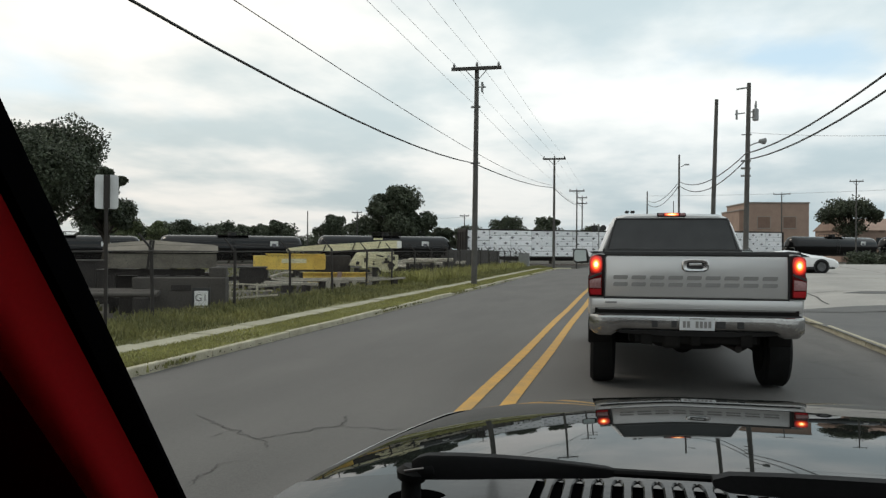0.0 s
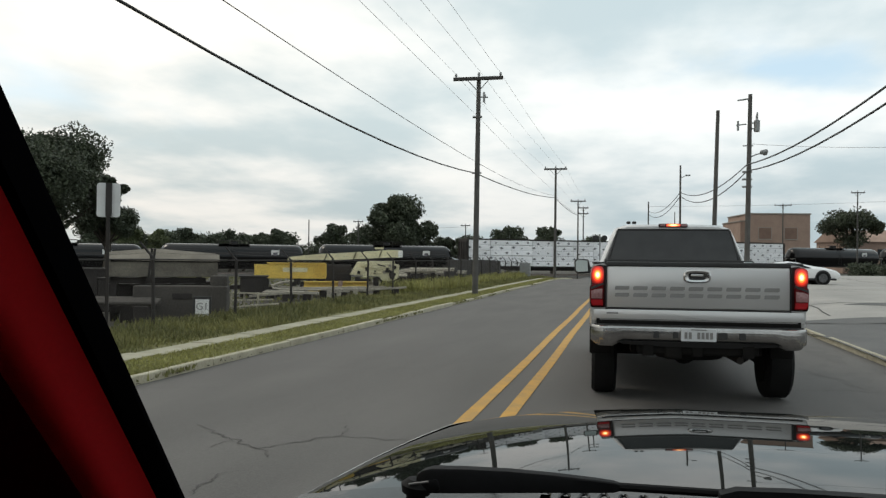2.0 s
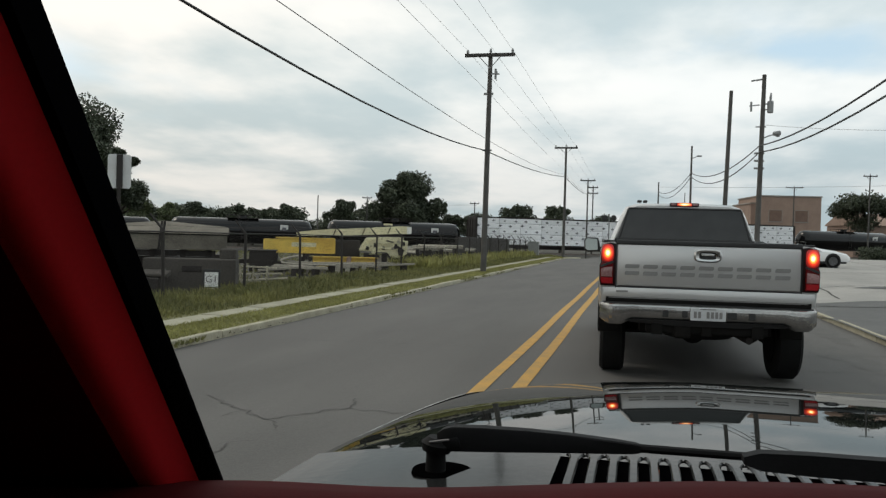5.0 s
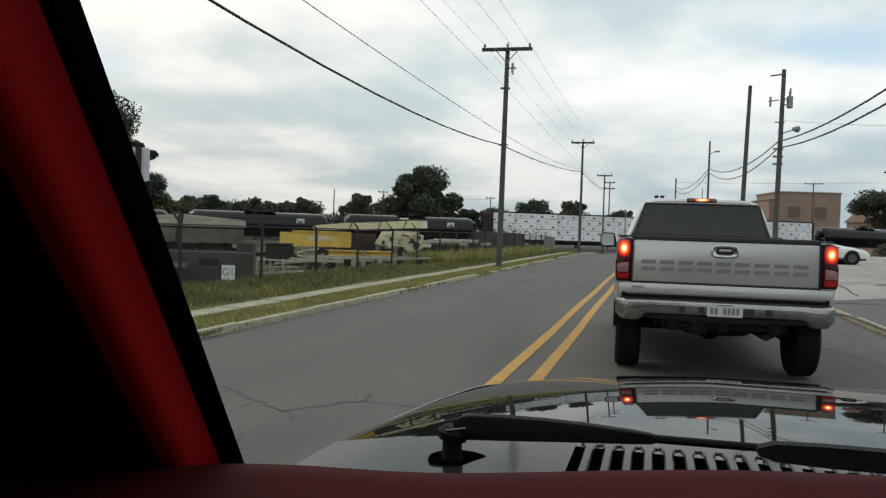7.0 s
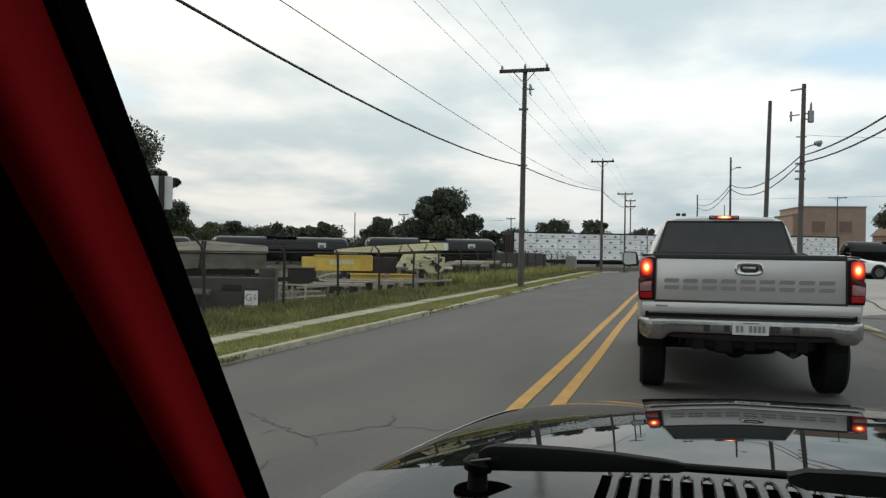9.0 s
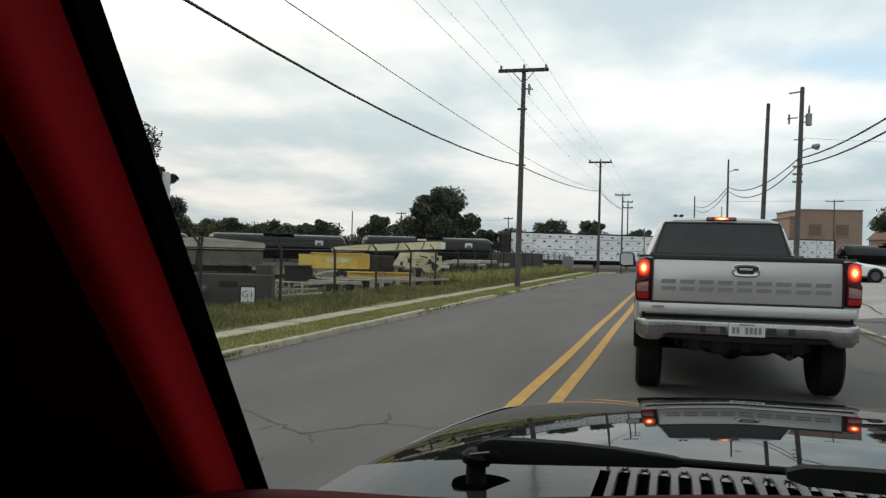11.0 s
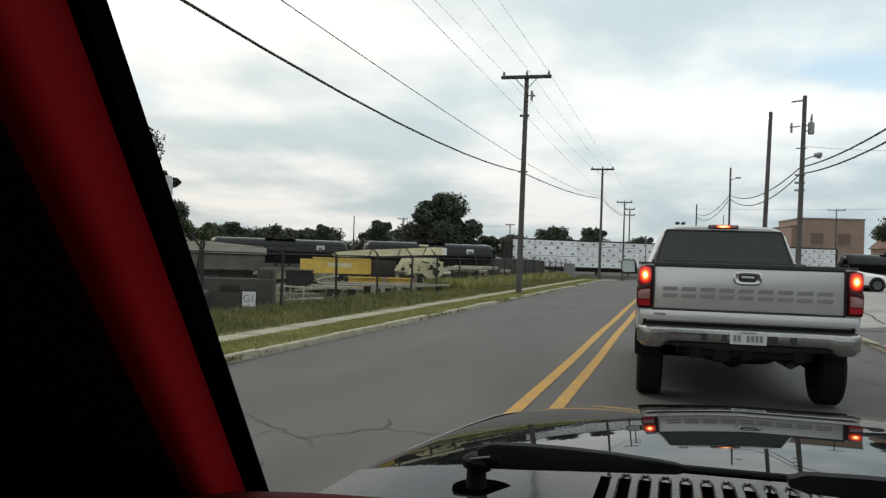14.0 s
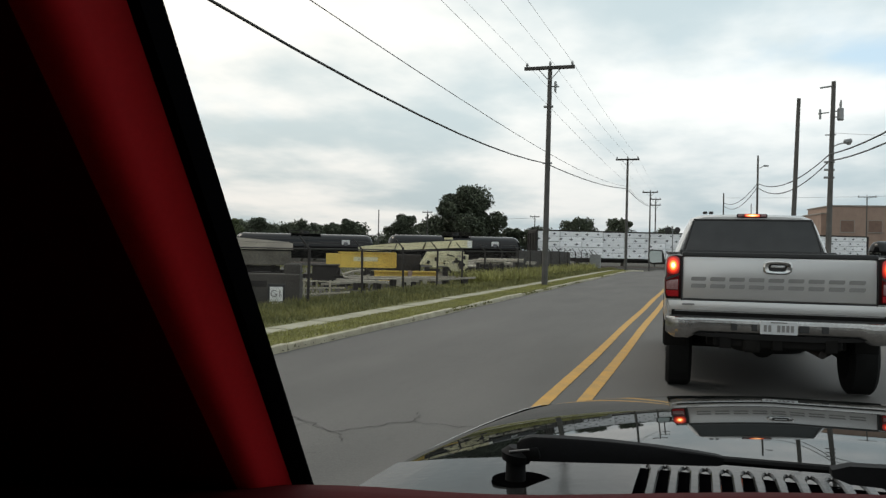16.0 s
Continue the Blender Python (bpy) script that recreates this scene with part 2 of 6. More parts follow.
LAMP_CLEAR = material("reverse_lamp_lens", (0.34, 0.20, 0.20), (0.16, 0.07, 0.07), 0.15, bump=0)
LETTER_GREY = material("grey_tailgate_bars", (0.22, 0.215, 0.21), (0.17, 0.165, 0.16), 0.5, metal=0.3, bump=0)
PLATE_WHITE = material("number_plate_white", (0.55, 0.56, 0.57), (0.45, 0.46, 0.47), 0.5, bump=0)
WHITE_CAR = material("white_car_paint", (0.78, 0.78, 0.78), (0.72, 0.72, 0.72), 0.25, scale=2, bump=0.02, coat=0.8)
RIM = material("alloy_rim", (0.15, 0.15, 0.155), (0.06, 0.06, 0.06), 0.3, metal=0.9, bump=0)
HOOD_PAINT = material("dark_green_black_car_paint", (0.010, 0.012, 0.011), (0.006, 0.007, 0.007), 0.016, scale=2, fine=300, bump=0.0, coat=0.0, gloss_var=0.4, spec=0.07)
RED_TRIM = material("maroon_interior_plastic", (0.58, 0.010, 0.016), (0.47, 0.008, 0.012), 0.45, scale=5, fine=300, bump=0.012, spec=0.75)
RED_DASH = material("faded_maroon_dashboard", (0.055, 0.006, 0.007), (0.038, 0.004, 0.005), 0.7, scale=7, fine=300, bump=0.03, spec=0.04)
# near-black of frame and seals, also laid in where only shade shows
SEAL_AND_SHADE = material("black_seal_and_shade", (0.002, 0.002, 0.0025), (0.0015, 0.0015, 0.0015), 0.9, bump=0.05, spec=0.0)
# darker copy of the maroon trim, for the pillar's shaded face
TRIM_SHADED = material("shaded_maroon_trim", (0.085, 0.004, 0.006), (0.06, 0.003, 0.004), 0.7, bump=0.03, spec=0.1)
HEADLINER = material("dark_headliner", (0.06, 0.02, 0.02), (0.04, 0.015, 0.015), 0.95, bump=0.2)
WIPER = material("matt_black_wiper", (0.009, 0.009, 0.010), (0.006, 0.006, 0.006), 0.7, scale=20, fine=200, bump=0.05, spec=0.15)
UNDER = material("grimy_black_underside", (0.012, 0.011, 0.010), (0.006, 0.006, 0.006), 0.9, scale=6, bump=0.2, spec=0.1)
COWL = material("cowl_dark_paint", (0.012, 0.013, 0.013), (0.02, 0.02, 0.02), 0.10, scale=5, fine=80, bump=0.02, spec=0.055)



def lit_lens(name, stops, strength):
    """A lamp lens that is brightest over its bulb: stops of (distance from the middle, colour)."""
    m = bpy.data.materials.new(name)
    m.use_nodes = True
    nt = m.node_tree
    p = nt.nodes["Principled BSDF"]
    N, L = nt.nodes.new, nt.links.new
    tc, mp, ln, rp = N("ShaderNodeTexCoord"), N("ShaderNodeMapping"), N("ShaderNodeVectorMath"), N("ShaderNodeValToRGB")
    mp.inputs["Location"].default_value = (-1.0, 0, -1.0)
    mp.inputs["Scale"].default_value = (2.0, 0, 2.0)
    ln.operation = "LENGTH"
    L(tc.outputs["Generated"], mp.inputs[0])
    L(mp.outputs[0], ln.inputs[0])
    L(ln.outputs["Value"], rp.inputs["Fac"])
    rp.color_ramp.elements[0].position, rp.color_ramp.elements[0].color = stops[0][0], (*stops[0][1], 1)
    rp.color_ramp.elements[1].position, rp.color_ramp.elements[1].color = stops[-1][0], (*stops[-1][1], 1)
    for at, col in stops[1:-1]:
        rp.color_ramp.elements.new(at).color = (*col, 1)
    L(rp.outputs["Color"], p.inputs["Emission Color"])
    p.inputs["Emission Strength"].default_value = strength
    p.inputs["Base Color"].default_value = (0.25, 0.01, 0.008, 1)
    p.inputs["Roughness"].default_value = 0.2
    return m


LAMP_LIT = lit_lens("lit_brake_lens", [(0.12, (1.0, 0.62, 0.27)), (0.36, (0.50, 0.14, 0.022)), (0.62, (0.21, 0.012, 0.004)), (0.98, (0.03, 0.0013, 0.0013))], 5.0)
LAMP_HIGH = lit_lens("lit_high_brake_lens", [(0.15, (1.0, 0.62, 0.30)), (0.5, (0.6, 0.22, 0.06)), (0.95, (0.12, 0.012, 0.008))], 4.2)

# ---- mesh helpers ----


def part(name, bm, mat, parent=None, label="", smooth=False):
    me = bpy.data.meshes.new(name)
    bm.normal_update()
    bm.to_mesh(me)
    bm.free()
    me.materials.append(mat)
    if smooth:
        for f in me.polygons:
            f.use_smooth = True
        me.set_sharp_from_angle(angle=radians(38))
    ob = new(name, me)
    ob.parent = parent
    return tagged(ob, label)


def raw(name, verts, faces, mat, parent=None, label=""):
    me = bpy.data.meshes.new(name)
    me.from_pydata([tuple(v) for v in verts], [], [tuple(f) for f in faces])
    me.materials.append(mat)
    ob = new(name, me)
    ob.parent = parent
    return tagged(ob, label)


def each(name, boxes, mat, parent, label="", bevel=0.0):
    """One part for each box given as centre, size and turn."""
    for c, s, *r in boxes:
        bm = bmesh.new()
        box(bm, c, s, r[0] if r else (0, 0, 0), bevel)
        part(name, bm, mat, parent, label)


def thing(name, m, label, category, group=""):
    e = new(name)
    e.empty_display_size = 0.2
    e.matrix_world = m
    return tagged(e, label, category, group)


def piece(name, src, m, parent):
    """Another object on the mesh of src."""
    ob = new(name, src.data)
    ob.parent = parent
    ob.matrix_local = m
    return ob


def box(bm, c, s, rot=(0, 0, 0), bevel=0.0, taper=1.0):
    """A box of centre c and size s; taper narrows its top."""
    r = bmesh.ops.create_cube(bm, size=1.0)
    vs = r["verts"]
    for v in vs:
        k = taper if v.co.z > 0 else 1.0
        v.co = Vector((v.co.x * s[0] * k, v.co.y * s[1] * k, v.co.z * s[2]))
    if bevel:
        es = list({e for v in vs for e in v.link_edges})
        got = bmesh.ops.bevel(bm, geom=es, offset=bevel, segments=2, affect="EDGES", profile=0.5)
        vs = list({v for f in got["faces"] for v in f.verts} | {v for v in vs if v.is_valid})
    m = pose(*c, *rot)
    for v in vs:
        v.co = m @ v.co
    return bm


def tube(bm, pts, radii, n=8, caps=True):
    """A tube along points; radii: one number or one for each point."""
    pts = [Vector(p) for p in pts]
    if not isinstance(radii, (list, tuple)):
        radii = [radii] * len(pts)
    rings = []
    side = None
    for i, p in enumerate(pts):
        d = (pts[min(i + 1, len(pts) - 1)] - pts[max(i - 1, 0)]).normalized()
        if side is None:
            side = d.orthogonal().normalized()
        side = (side - d * side.dot(d)).normalized()
        up = d.cross(side)
        rings.append([bm.verts.new(p + (side * math.cos(a) + up * math.sin(a)) * radii[i]) for a in [2 * math.pi * k / n for k in range(n)]])
    for a, b in zip(rings, rings[1:]):
        for k in range(n):
            bm.faces.new((a[k], a[(k + 1) % n], b[(k + 1) % n], b[k]))
    if caps:
        bm.faces.new(rings[0][::-1])
        bm.faces.new(rings[-1])
    return bm


def loft(bm, rings, caps=True, closed=True):
    """Faces between rings of equally many points."""
    vs = [[bm.verts.new(p) for p in r] for r in rings]
    n = len(vs[0])
    for a, b in zip(vs, vs[1:]):
        for k in range(n if closed else n - 1):
            bm.faces.new((a[k], a[(k + 1) % n], b[(k + 1) % n], b[k]))
    if caps and closed:
        bm.faces.new(vs[0][::-1])
        bm.faces.new(vs[-1])
    bmesh.ops.recalc_face_normals(bm, faces=bm.faces)
    return bm


def prism(bm, outline, axis, lo, hi, bevel=0.0):
    """An outline in the other two axes, pulled along axis (0 x, 1 y, 2 z) from lo to hi."""
    def at(p, h):
        q = list(p)
        q.insert(axis, h)
        return q
    loft(bm, [[at(p, lo) for p in outline], [at(p, hi) for p in outline]])
    if bevel:
        bmesh.ops.bevel(bm, geom=list(bm.edges), offset=bevel, segments=2, affect="EDGES", profile=0.5)
    return bm


def disc_wheel(parent, m, r, w, rim_r, label=""):
    """A tyre with a rim, axle along x."""
    bm = bmesh.new()
    prof = [(rim_r, -w / 2), (r - 0.03, -w / 2), (r, -w / 2 + 0.03), (r, w / 2 - 0.03), (r - 0.03, w / 2), (rim_r, w / 2)]
    n = 28
    loft(bm, [[(x, q * math.cos(a), q * math.sin(a)) for q, x in prof] for a in [2 * math.pi * k / n for k in range(n)] + [0]], caps=False)
    bmesh.ops.remove_doubles(bm, verts=bm.verts, dist=1e-5)
    wheel = part("wheel", bm, RUBBER, parent, smooth=True)
    wheel.matrix_local = m
    bm = bmesh.new()
    tube(bm, [(-w * 0.42, 0, 0), (w * 0.42, 0, 0)], rim_r, 24)
    for k in range(5):
        a = 2 * math.pi * k / 5
        for s in (-1, 1):
            box(bm, (s * w * 0.44, 0.55 * rim_r * math.cos(a), 0.55 * rim_r * math.sin(a)), (0.03, rim_r * 0.8, rim_r * 0.28), (math.degrees(a), 0, 0))
    part("rim", bm, RIM, wheel)
    return wheel

# ---- ground ----
TRACK0, TRACK_DIR = Vector((-24.0, 90.9, 0)), Vector((0.8465, 0.5324, 0)).normalized()
TRACK_N = Vector((-TRACK_DIR.y, TRACK_DIR.x, 0))
ROAD_L, ROAD_R = -5.16, 3.45


def smooth01(v):
    v = min(max(v, 0.0), 1.0)
    return v * v * (3 - 2 * v)


def base_z(x, y):
    """Height of the land: level near the road, falling to the railway."""
    d = (Vector((x, y, 0)) - TRACK0).dot(TRACK_N)
    return -0.55 * smooth01((d + 38) / 30)


def sheet(name, xs, ys, height, mat, label="", kind="structure"):
    verts = [(x, y, height(x, y)) for y in ys for x in xs]
    w = len(xs)
    faces = [(j * w + i, j * w + i + 1, (j + 1) * w + i + 1, (j + 1) * w + i) for j in range(len(ys) - 1) for i in range(w - 1)]
    ob = raw(name, verts, faces, mat)
    return tagged(ob, label, name, kind=kind)


def spread(lo, hi, n):
    return [lo + (hi - lo) * i / n for i in range(n + 1)]


far = [-2500, -1200, -600, -300]
ground = sheet("ground", far + spread(-200, 200, 60) + [300, 600, 1200, 2500], far + spread(-150, 250, 60) + [300, 600, 1200, 2500],
               lambda x, y: base_z(x, y) - 0.06 + (noise.noise((x * 0.1, y * 0.1, 0)) * 0.05), DIRT, "bare earth and weedy ground reaching to the horizon")
road = sheet("road", spread(ROAD_L, ROAD_R, 12), spread(-20, 130, 90), lambda x, y: base_z(x, y) + 0.0 - 0.012 * abs(x + 1.2) * 0.4, ASPHALT, "worn grey two-lane asphalt road with fine cracks")


def ribbon(name, pts, width, z, mat, parent=None, label=""):
    """A flat strip along points on the road, following its height."""
    vs, fs = [], []
    for i, p in enumerate(pts):
        a, b = Vector(pts[max(i - 1, 0)]), Vector(pts[min(i + 1, len(pts) - 1)])
        d = (b - a).normalized()
        wd = width[i] if isinstance(width, list) else width
        n = Vector((-d.y, d.x)) * wd / 2
        for s in (1, -1):
            x, y = p[0] + s * n.x, p[1] + s * n.y
            vs.append((x, y, base_z(x, y) - 0.0048 * abs(x + 1.2) + z))
    for i in range(len(pts) - 1):
        fs.append((2 * i, 2 * i + 1, 2 * i + 3, 2 * i + 2))
    return raw(name, vs, fs, mat, parent, label)


for x in (-1.35, -1.02):
    ys = spread(-20, 104, 200)
    ribbon("yellow_line", [(x + 0.008 * math.sin(y * 0.7), y) for y in ys], [0.125 + 0.012 * noise.noise((x, y * 2.0, 0)) for y in ys], 0.005, YELLOW_LINE, road, "worn yellow centre line paint")


def crack(start, end, steps, wander, seed, width=0.014):
    rnd = random.Random(seed)
    a, b = Vector(start), Vector(end)
    n = Vector((-(b - a).y, (b - a).x)).normalized()
    off, pts = 0.0, []
    for i in range(steps + 1):
        off = off * 0.75 + rnd.uniform(-wander, wander)
        k = min(i, steps - i) / max(steps * 0.2, 1)
        pts.append(tuple(a.lerp(b, i / steps) + n * off * min(k, 1)))
    ribbon("crack", pts, [width * rnd.uniform(0.25, 1.1) for _ in pts], 0.004, TAR, road, "thin dark crack in the asphalt")


crack((-3.45, 6.15), (-2.6, 5.48), 26, 0.035, 1, 0.016)
crack((-2.6, 5.48), (-2.17, 6.05), 22, 0.030, 2, 0.016)
crack((-2.17, 6.05), (-2.25, 6.42), 14, 0.025, 3, 0.014)
crack((-2.17, 6.05), (-1.55, 6.0), 22, 0.025, 4, 0.012)
crack((-2.62, 5.5), (-2.42, 5.25), 10, 0.025, 5, 0.013)
crack((-2.46, 4.35), (-2.54, 4.78), 14, 0.025, 17, 0.016)
crack((-2.9, 5.72), (-2.95, 5.45), 8, 0.02, 18, 0.009)
crack((-2.54, 4.78), (-2.40, 4.90), 8, 0.02, 19, 0.010)
crack((-5.1, 7.7), (-4.2, 7.95), 16, 0.03, 20, 0.010)
crack((-5.3, 9.6), (-1.5, 10.1), 30, 0.05, 6, 0.009)
crack((1.75, 9.6), (3.3, 9.95), 20, 0.05, 21, 0.018)
crack((2.2, 8.6), (3.35, 8.3), 18, 0.05, 22, 0.014)
crack((2.5, 7.6), (3.2, 9.3), 20, 0.06, 23, 0.012)
crack((1.9, 13.2), (3.4, 13.6), 16, 0.05, 7, 0.02)
crack((1.8, 11.0), (3.4, 11.6), 16, 0.06, 8, 0.02)
crack((-5.3, 18.2), (-1.4, 18.6), 24, 0.06, 9, 0.012)
crack((-1.0, 24.0), (-5.3, 24.6), 24, 0.06, 10, 0.015)

for k, (x, y, L, w) in enumerate(((2.80, 8.3, 2.2, 0.5), (2.55, 11.2, 2.6, 0.45), (2.95, 13.9, 3.0, 0.35))):
    pts = [(x + 0.16 * noise.noise((j * 0.16, k, 0.5)), y + L * (j / 40 - 0.5)) for j in range(41)]
    ribbon("stain", pts, [w * math.sin(math.pi * (j + 0.4) / 40.8) ** 0.7 * (1 + 0.45 * noise.noise((j * 0.21, k, 4.5))) for j in range(41)], 0.003, STAIN, road, "dark irregular stain on the asphalt")

# kerbs, verge, pavement, lot
KT = 0.075
verge = sheet("verge", [-6.07, -5.8, -5.55, -5.24], spread(-20, 78, 80), lambda x, y: base_z(x, y) + KT - 0.012 + 0.02 * noise.noise((x * 2, y * 0.8, 3)), TURF, "mown grass strip between kerb and pavement")
bank = sheet("bank", spread(-8.7, -6.46, 10), spread(-20, 90, 90), lambda x, y: base_z(x, y) + 0.06 - 0.05 * smooth01((-8.5 - x) / 2) + 0.03 * noise.noise((x, y * 0.6, 5)), TURF, "weedy earth bank along the fence")
walk_base = sheet("pavement", [-6.48, -6.05], spread(-20, 80, 60), lambda x, y: base_z(x, y) + KT - 0.02, WALKWAY, "narrow old concrete pavement of separate slabs")
bm = bmesh.new()
box(bm, (0, 0, -0.03), (0.42, 1.475, 0.07), bevel=0.012)
slab = part("slab", bm, WALKWAY, walk_base)
slab.matrix_local = pose(-6.255, -18, KT - 0.03)
for i in range(1, 62):
    y = -18 + i * 1.5
    piece("slab", slab, pose(-6.255 + random.uniform(-0.03, 0.03), y, base_z(-6.4, y) + KT + random.uniform(-0.012, 0.006), random.uniform(-0.4, 0.4), random.uniform(-0.6, 0.6), random.uniform(-0.4, 0.4)), walk_base)

kerb = tagged(new("kerb"), "long pale concrete kerb, chipped and overgrown in places", "kerb", kind="structure")
bm = bmesh.new()
prism(bm, [(-0.07, -0.16), (0.075, -0.16), (0.06, 0.0), (0.045, 0.012), (-0.07, 0.012)], 1, -1.22, 1.22, 0.012)
stone = part("kerb_stone", bm, KERB, kerb)
stone.matrix_local = pose(ROAD_L - 0.05, -18.7, KT - 0.012) @ Matrix.Diagonal((0.72, 1, 1, 1))
for i in range(1, 40):
    y = -18.7 + i * 2.46
    piece("kerb_stone", stone, pose(ROAD_L - 0.05 + random.uniform(-0.012, 0.012), y, base_z(ROAD_L, y) + KT - 0.012 + random.uniform(-0.02, 0.01), random.uniform(-0.3, 0.3), 0, random.uniform(-0.3, 0.3)) @ Matrix.Diagonal((0.72, 1, 1, 1)), kerb)
kerb_r = tagged(new("kerb"), "pale concrete kerb beside the asphalt apron", "kerb", kind="structure")
for i in range(0, 15):
    y = -17.5 + i * 2.46
    piece("kerb_stone", stone, pose(ROAD_R + 0.05, y, 0.078 - (0.03 if i == 14 else 0) + random.uniform(-0.012, 0.006), 0, 0, 180) @ Matrix.Diagonal((0.6, 1, 1, 1)), kerb_r)


def lot_z(x, y):
    ramp = 1 - smooth01((y - 15.5) / 2) * (1 - smooth01((x - 3.4) / 3.2))
    return base_z(x, y) + 0.012 + (0.068 + 0.35 * smooth01((y - 16) / 20) - 0.1 * smooth01((y - 60) / 40)) * ramp


apron = sheet("apron", [3.42, 3.6, 3.9, 4.3, 4.8, 5.4, 6.2] + spread(7, 40, 18), spread(-20, 20.0, 40), lambda x, y: lot_z(x, y) - 0.004 + 0.01 * noise.noise((x, y, 1)), PATCH, "dark patched asphalt apron beside the road")
lot = sheet("parking_lot", [3.42, 3.6, 3.9, 4.3, 4.8, 5.4, 6.2] + spread(7, 70, 28), [20.0] + spread(21, 84, 50), lambda x, y: lot_z(x, y) + (0.0 if y > 20.5 else -0.004), LOT, "pale concrete parking lot rising from the road")
for i, (a, b) in enumerate((((4.2, 26), (30, 27)), ((4.2, 33), (30, 35)), ((9, 21), (14, 60)), ((5, 22), (7, 60)))):
    rnd = random.Random(40 + i)
    pts = [tuple(Vector(a).lerp(Vector(b), k / 30) + Vector((rnd.uniform(-0.1, 0.1), rnd.uniform(-0.1, 0.1)))) for k in range(31)]
    vs, fs = [], []
    for x, y in pts:
        for s in (0.03, -0.03):
            vs.append((x + s, y + s, lot_z(x + s, y + s) + 0.006))
    for k in range(30):
        fs.append((2 * k, 2 * k + 1, 2 * k + 3, 2 * k + 2))
    raw("crack", vs, fs, TAR, lot, "dark joint in the concrete")


for k, (x, y, r) in enumerate(((5.6, 20.4, 1.3), (8.6, 20.3, 1.9), (12.6, 20.5, 1.6), (17.0, 20.3, 2.2), (22.5, 20.4, 2.0), (7.4, 25.5, 0.9), (11.5, 30.0, 1.3))):
    vs, fs, n = [(x, y, lot_z(x, y) + 0.007)], [], 30
    for ring_k in (0.4, 0.75, 1.0):
        for j in range(n):
            a = 2 * math.pi * j / n
            q = r * ring_k * (1 + 0.4 * noise.noise((math.cos(a) * 1.6, math.sin(a) * 1.6, k * 3.1)))
            px, py = x + q * 1.5 * math.cos(a), y + q * 0.55 * math.sin(a)
            vs.append((px, py, lot_z(px, py) + 0.007))
    fs = [(0, 1 + j, 1 + (j + 1) % n) for j in range(n)]
    for b in (0, n):
        fs += [(1 + b + j, 1 + b + n + j, 1 + b + n + (j + 1) % n, 1 + b + (j + 1) % n) for j in range(n)]
    raw("patch", vs, fs, PATCH, lot, "ragged dark asphalt patch on the concrete")


def blades(name, count, where, height, mat, seed, label, lean=0.5, width=0.012):
    """Single grass blades, each one bent strip of two faces."""
    rnd = random.Random(seed)
    vs, fs = [], []
    for _ in range(count):
        x, y, k = where(rnd)
        z = base_z(x, y) + (KT - 0.03 if -6.1 < x < -5.2 else 0.02)
        h = height * k * rnd.uniform(0.5, 1.25)
        a = rnd.uniform(0, 6.283)
        w = width * rnd.uniform(0.7, 1.5) * (1 + y / 45)
        dx, dy = math.cos(a) * w, math.sin(a) * w
        lx, ly = rnd.gauss(0, lean) * h * 0.5, rnd.gauss(0, lean) * h * 0.5
        n = len(vs)
        vs += [(x - dx, y - dy, z), (x + dx, y + dy, z), (x + dx * 0.7 + lx * 0.4, y + dy * 0.7 + ly * 0.4, z + h * 0.6), (x - dx * 0.7 + lx * 0.4, y - dy * 0.7 + ly * 0.4, z + h * 0.6), (x + lx, y + ly, z + h)]
        fs += [(n, n + 1, n + 2, n + 3), (n + 3, n + 2, n + 4)]
    ob = raw(name, vs, fs, mat)
    return tagged(ob, label, "grass", kind="stuff")


def near_far(rnd, lo, hi):
    return lo + (hi - lo) * rnd.random() ** 1.8


blades("verge_grass", 70000, lambda r: (r.uniform(-6.08, -5.27), near_far(r, 5, 75), 1), 0.045, GRASS, 11, "short mown green grass along the kerb", width=0.007)
tufts = [near_far(random.Random(300 + k), 6, 62) for k in range(20)]
blades("kerb_grass", 1300, lambda r: (-5.25 + abs(r.gauss(0, 0.07)), r.choice(tufts) + r.gauss(0, 0.3), 1), 0.05, WEEDS, 12, "weeds creeping over the kerb edge")


def weedy(r):
    x = r.uniform(-8.8, -6.46)
    y = near_far(r, 7, 80)
    edge = smooth01((-6.4 - x) / 0.7)
    clump = 0.55 + 0.75 * max(0.0, noise.noise((x * 0.9, y * 0.45, 2.0)) + 0.35)
    return x, y, (0.3 + 0.7 * edge) * clump


blades("fence_weeds", 80000, weedy, 0.21, WEEDS, 13, "tall uncut weeds and grass along the wire fence", lean=0.55, width=0.008)
blades("fence_weeds", 9000, lambda r: (r.uniform(-8.9, -7.4), near_far(r, 29, 62), 0.8 + 0.6 * r.random()), 0.40, GRASS, 14, "high pale green weeds growing through the fence", lean=0.5, width=0.016)
blades("yard_weeds", 9000, lambda r: (r.uniform(-30, -9.4), r.uniform(12, 70), 0.6 + 0.8 * max(0, noise.noise((r.random() * 9, 0, 0)))), 0.13, WEEDS, 15, "sparse weeds over the storage yard", width=0.02)
blades("kerb_litter", 160, lambda r: (-5.13 + abs(r.gauss(0, 0.05)), near_far(r, 6, 50), 0.25), 0.05, BARK, 16, "dead leaves and grit in the gutter", lean=1.2)

# ---- the camera's own car ----
CX = 0.36        # middle of the car
car = thing("suv", pose(0, 0, 0), "dark glossy off-road car with maroon interior, seen from its driver's seat", "car")


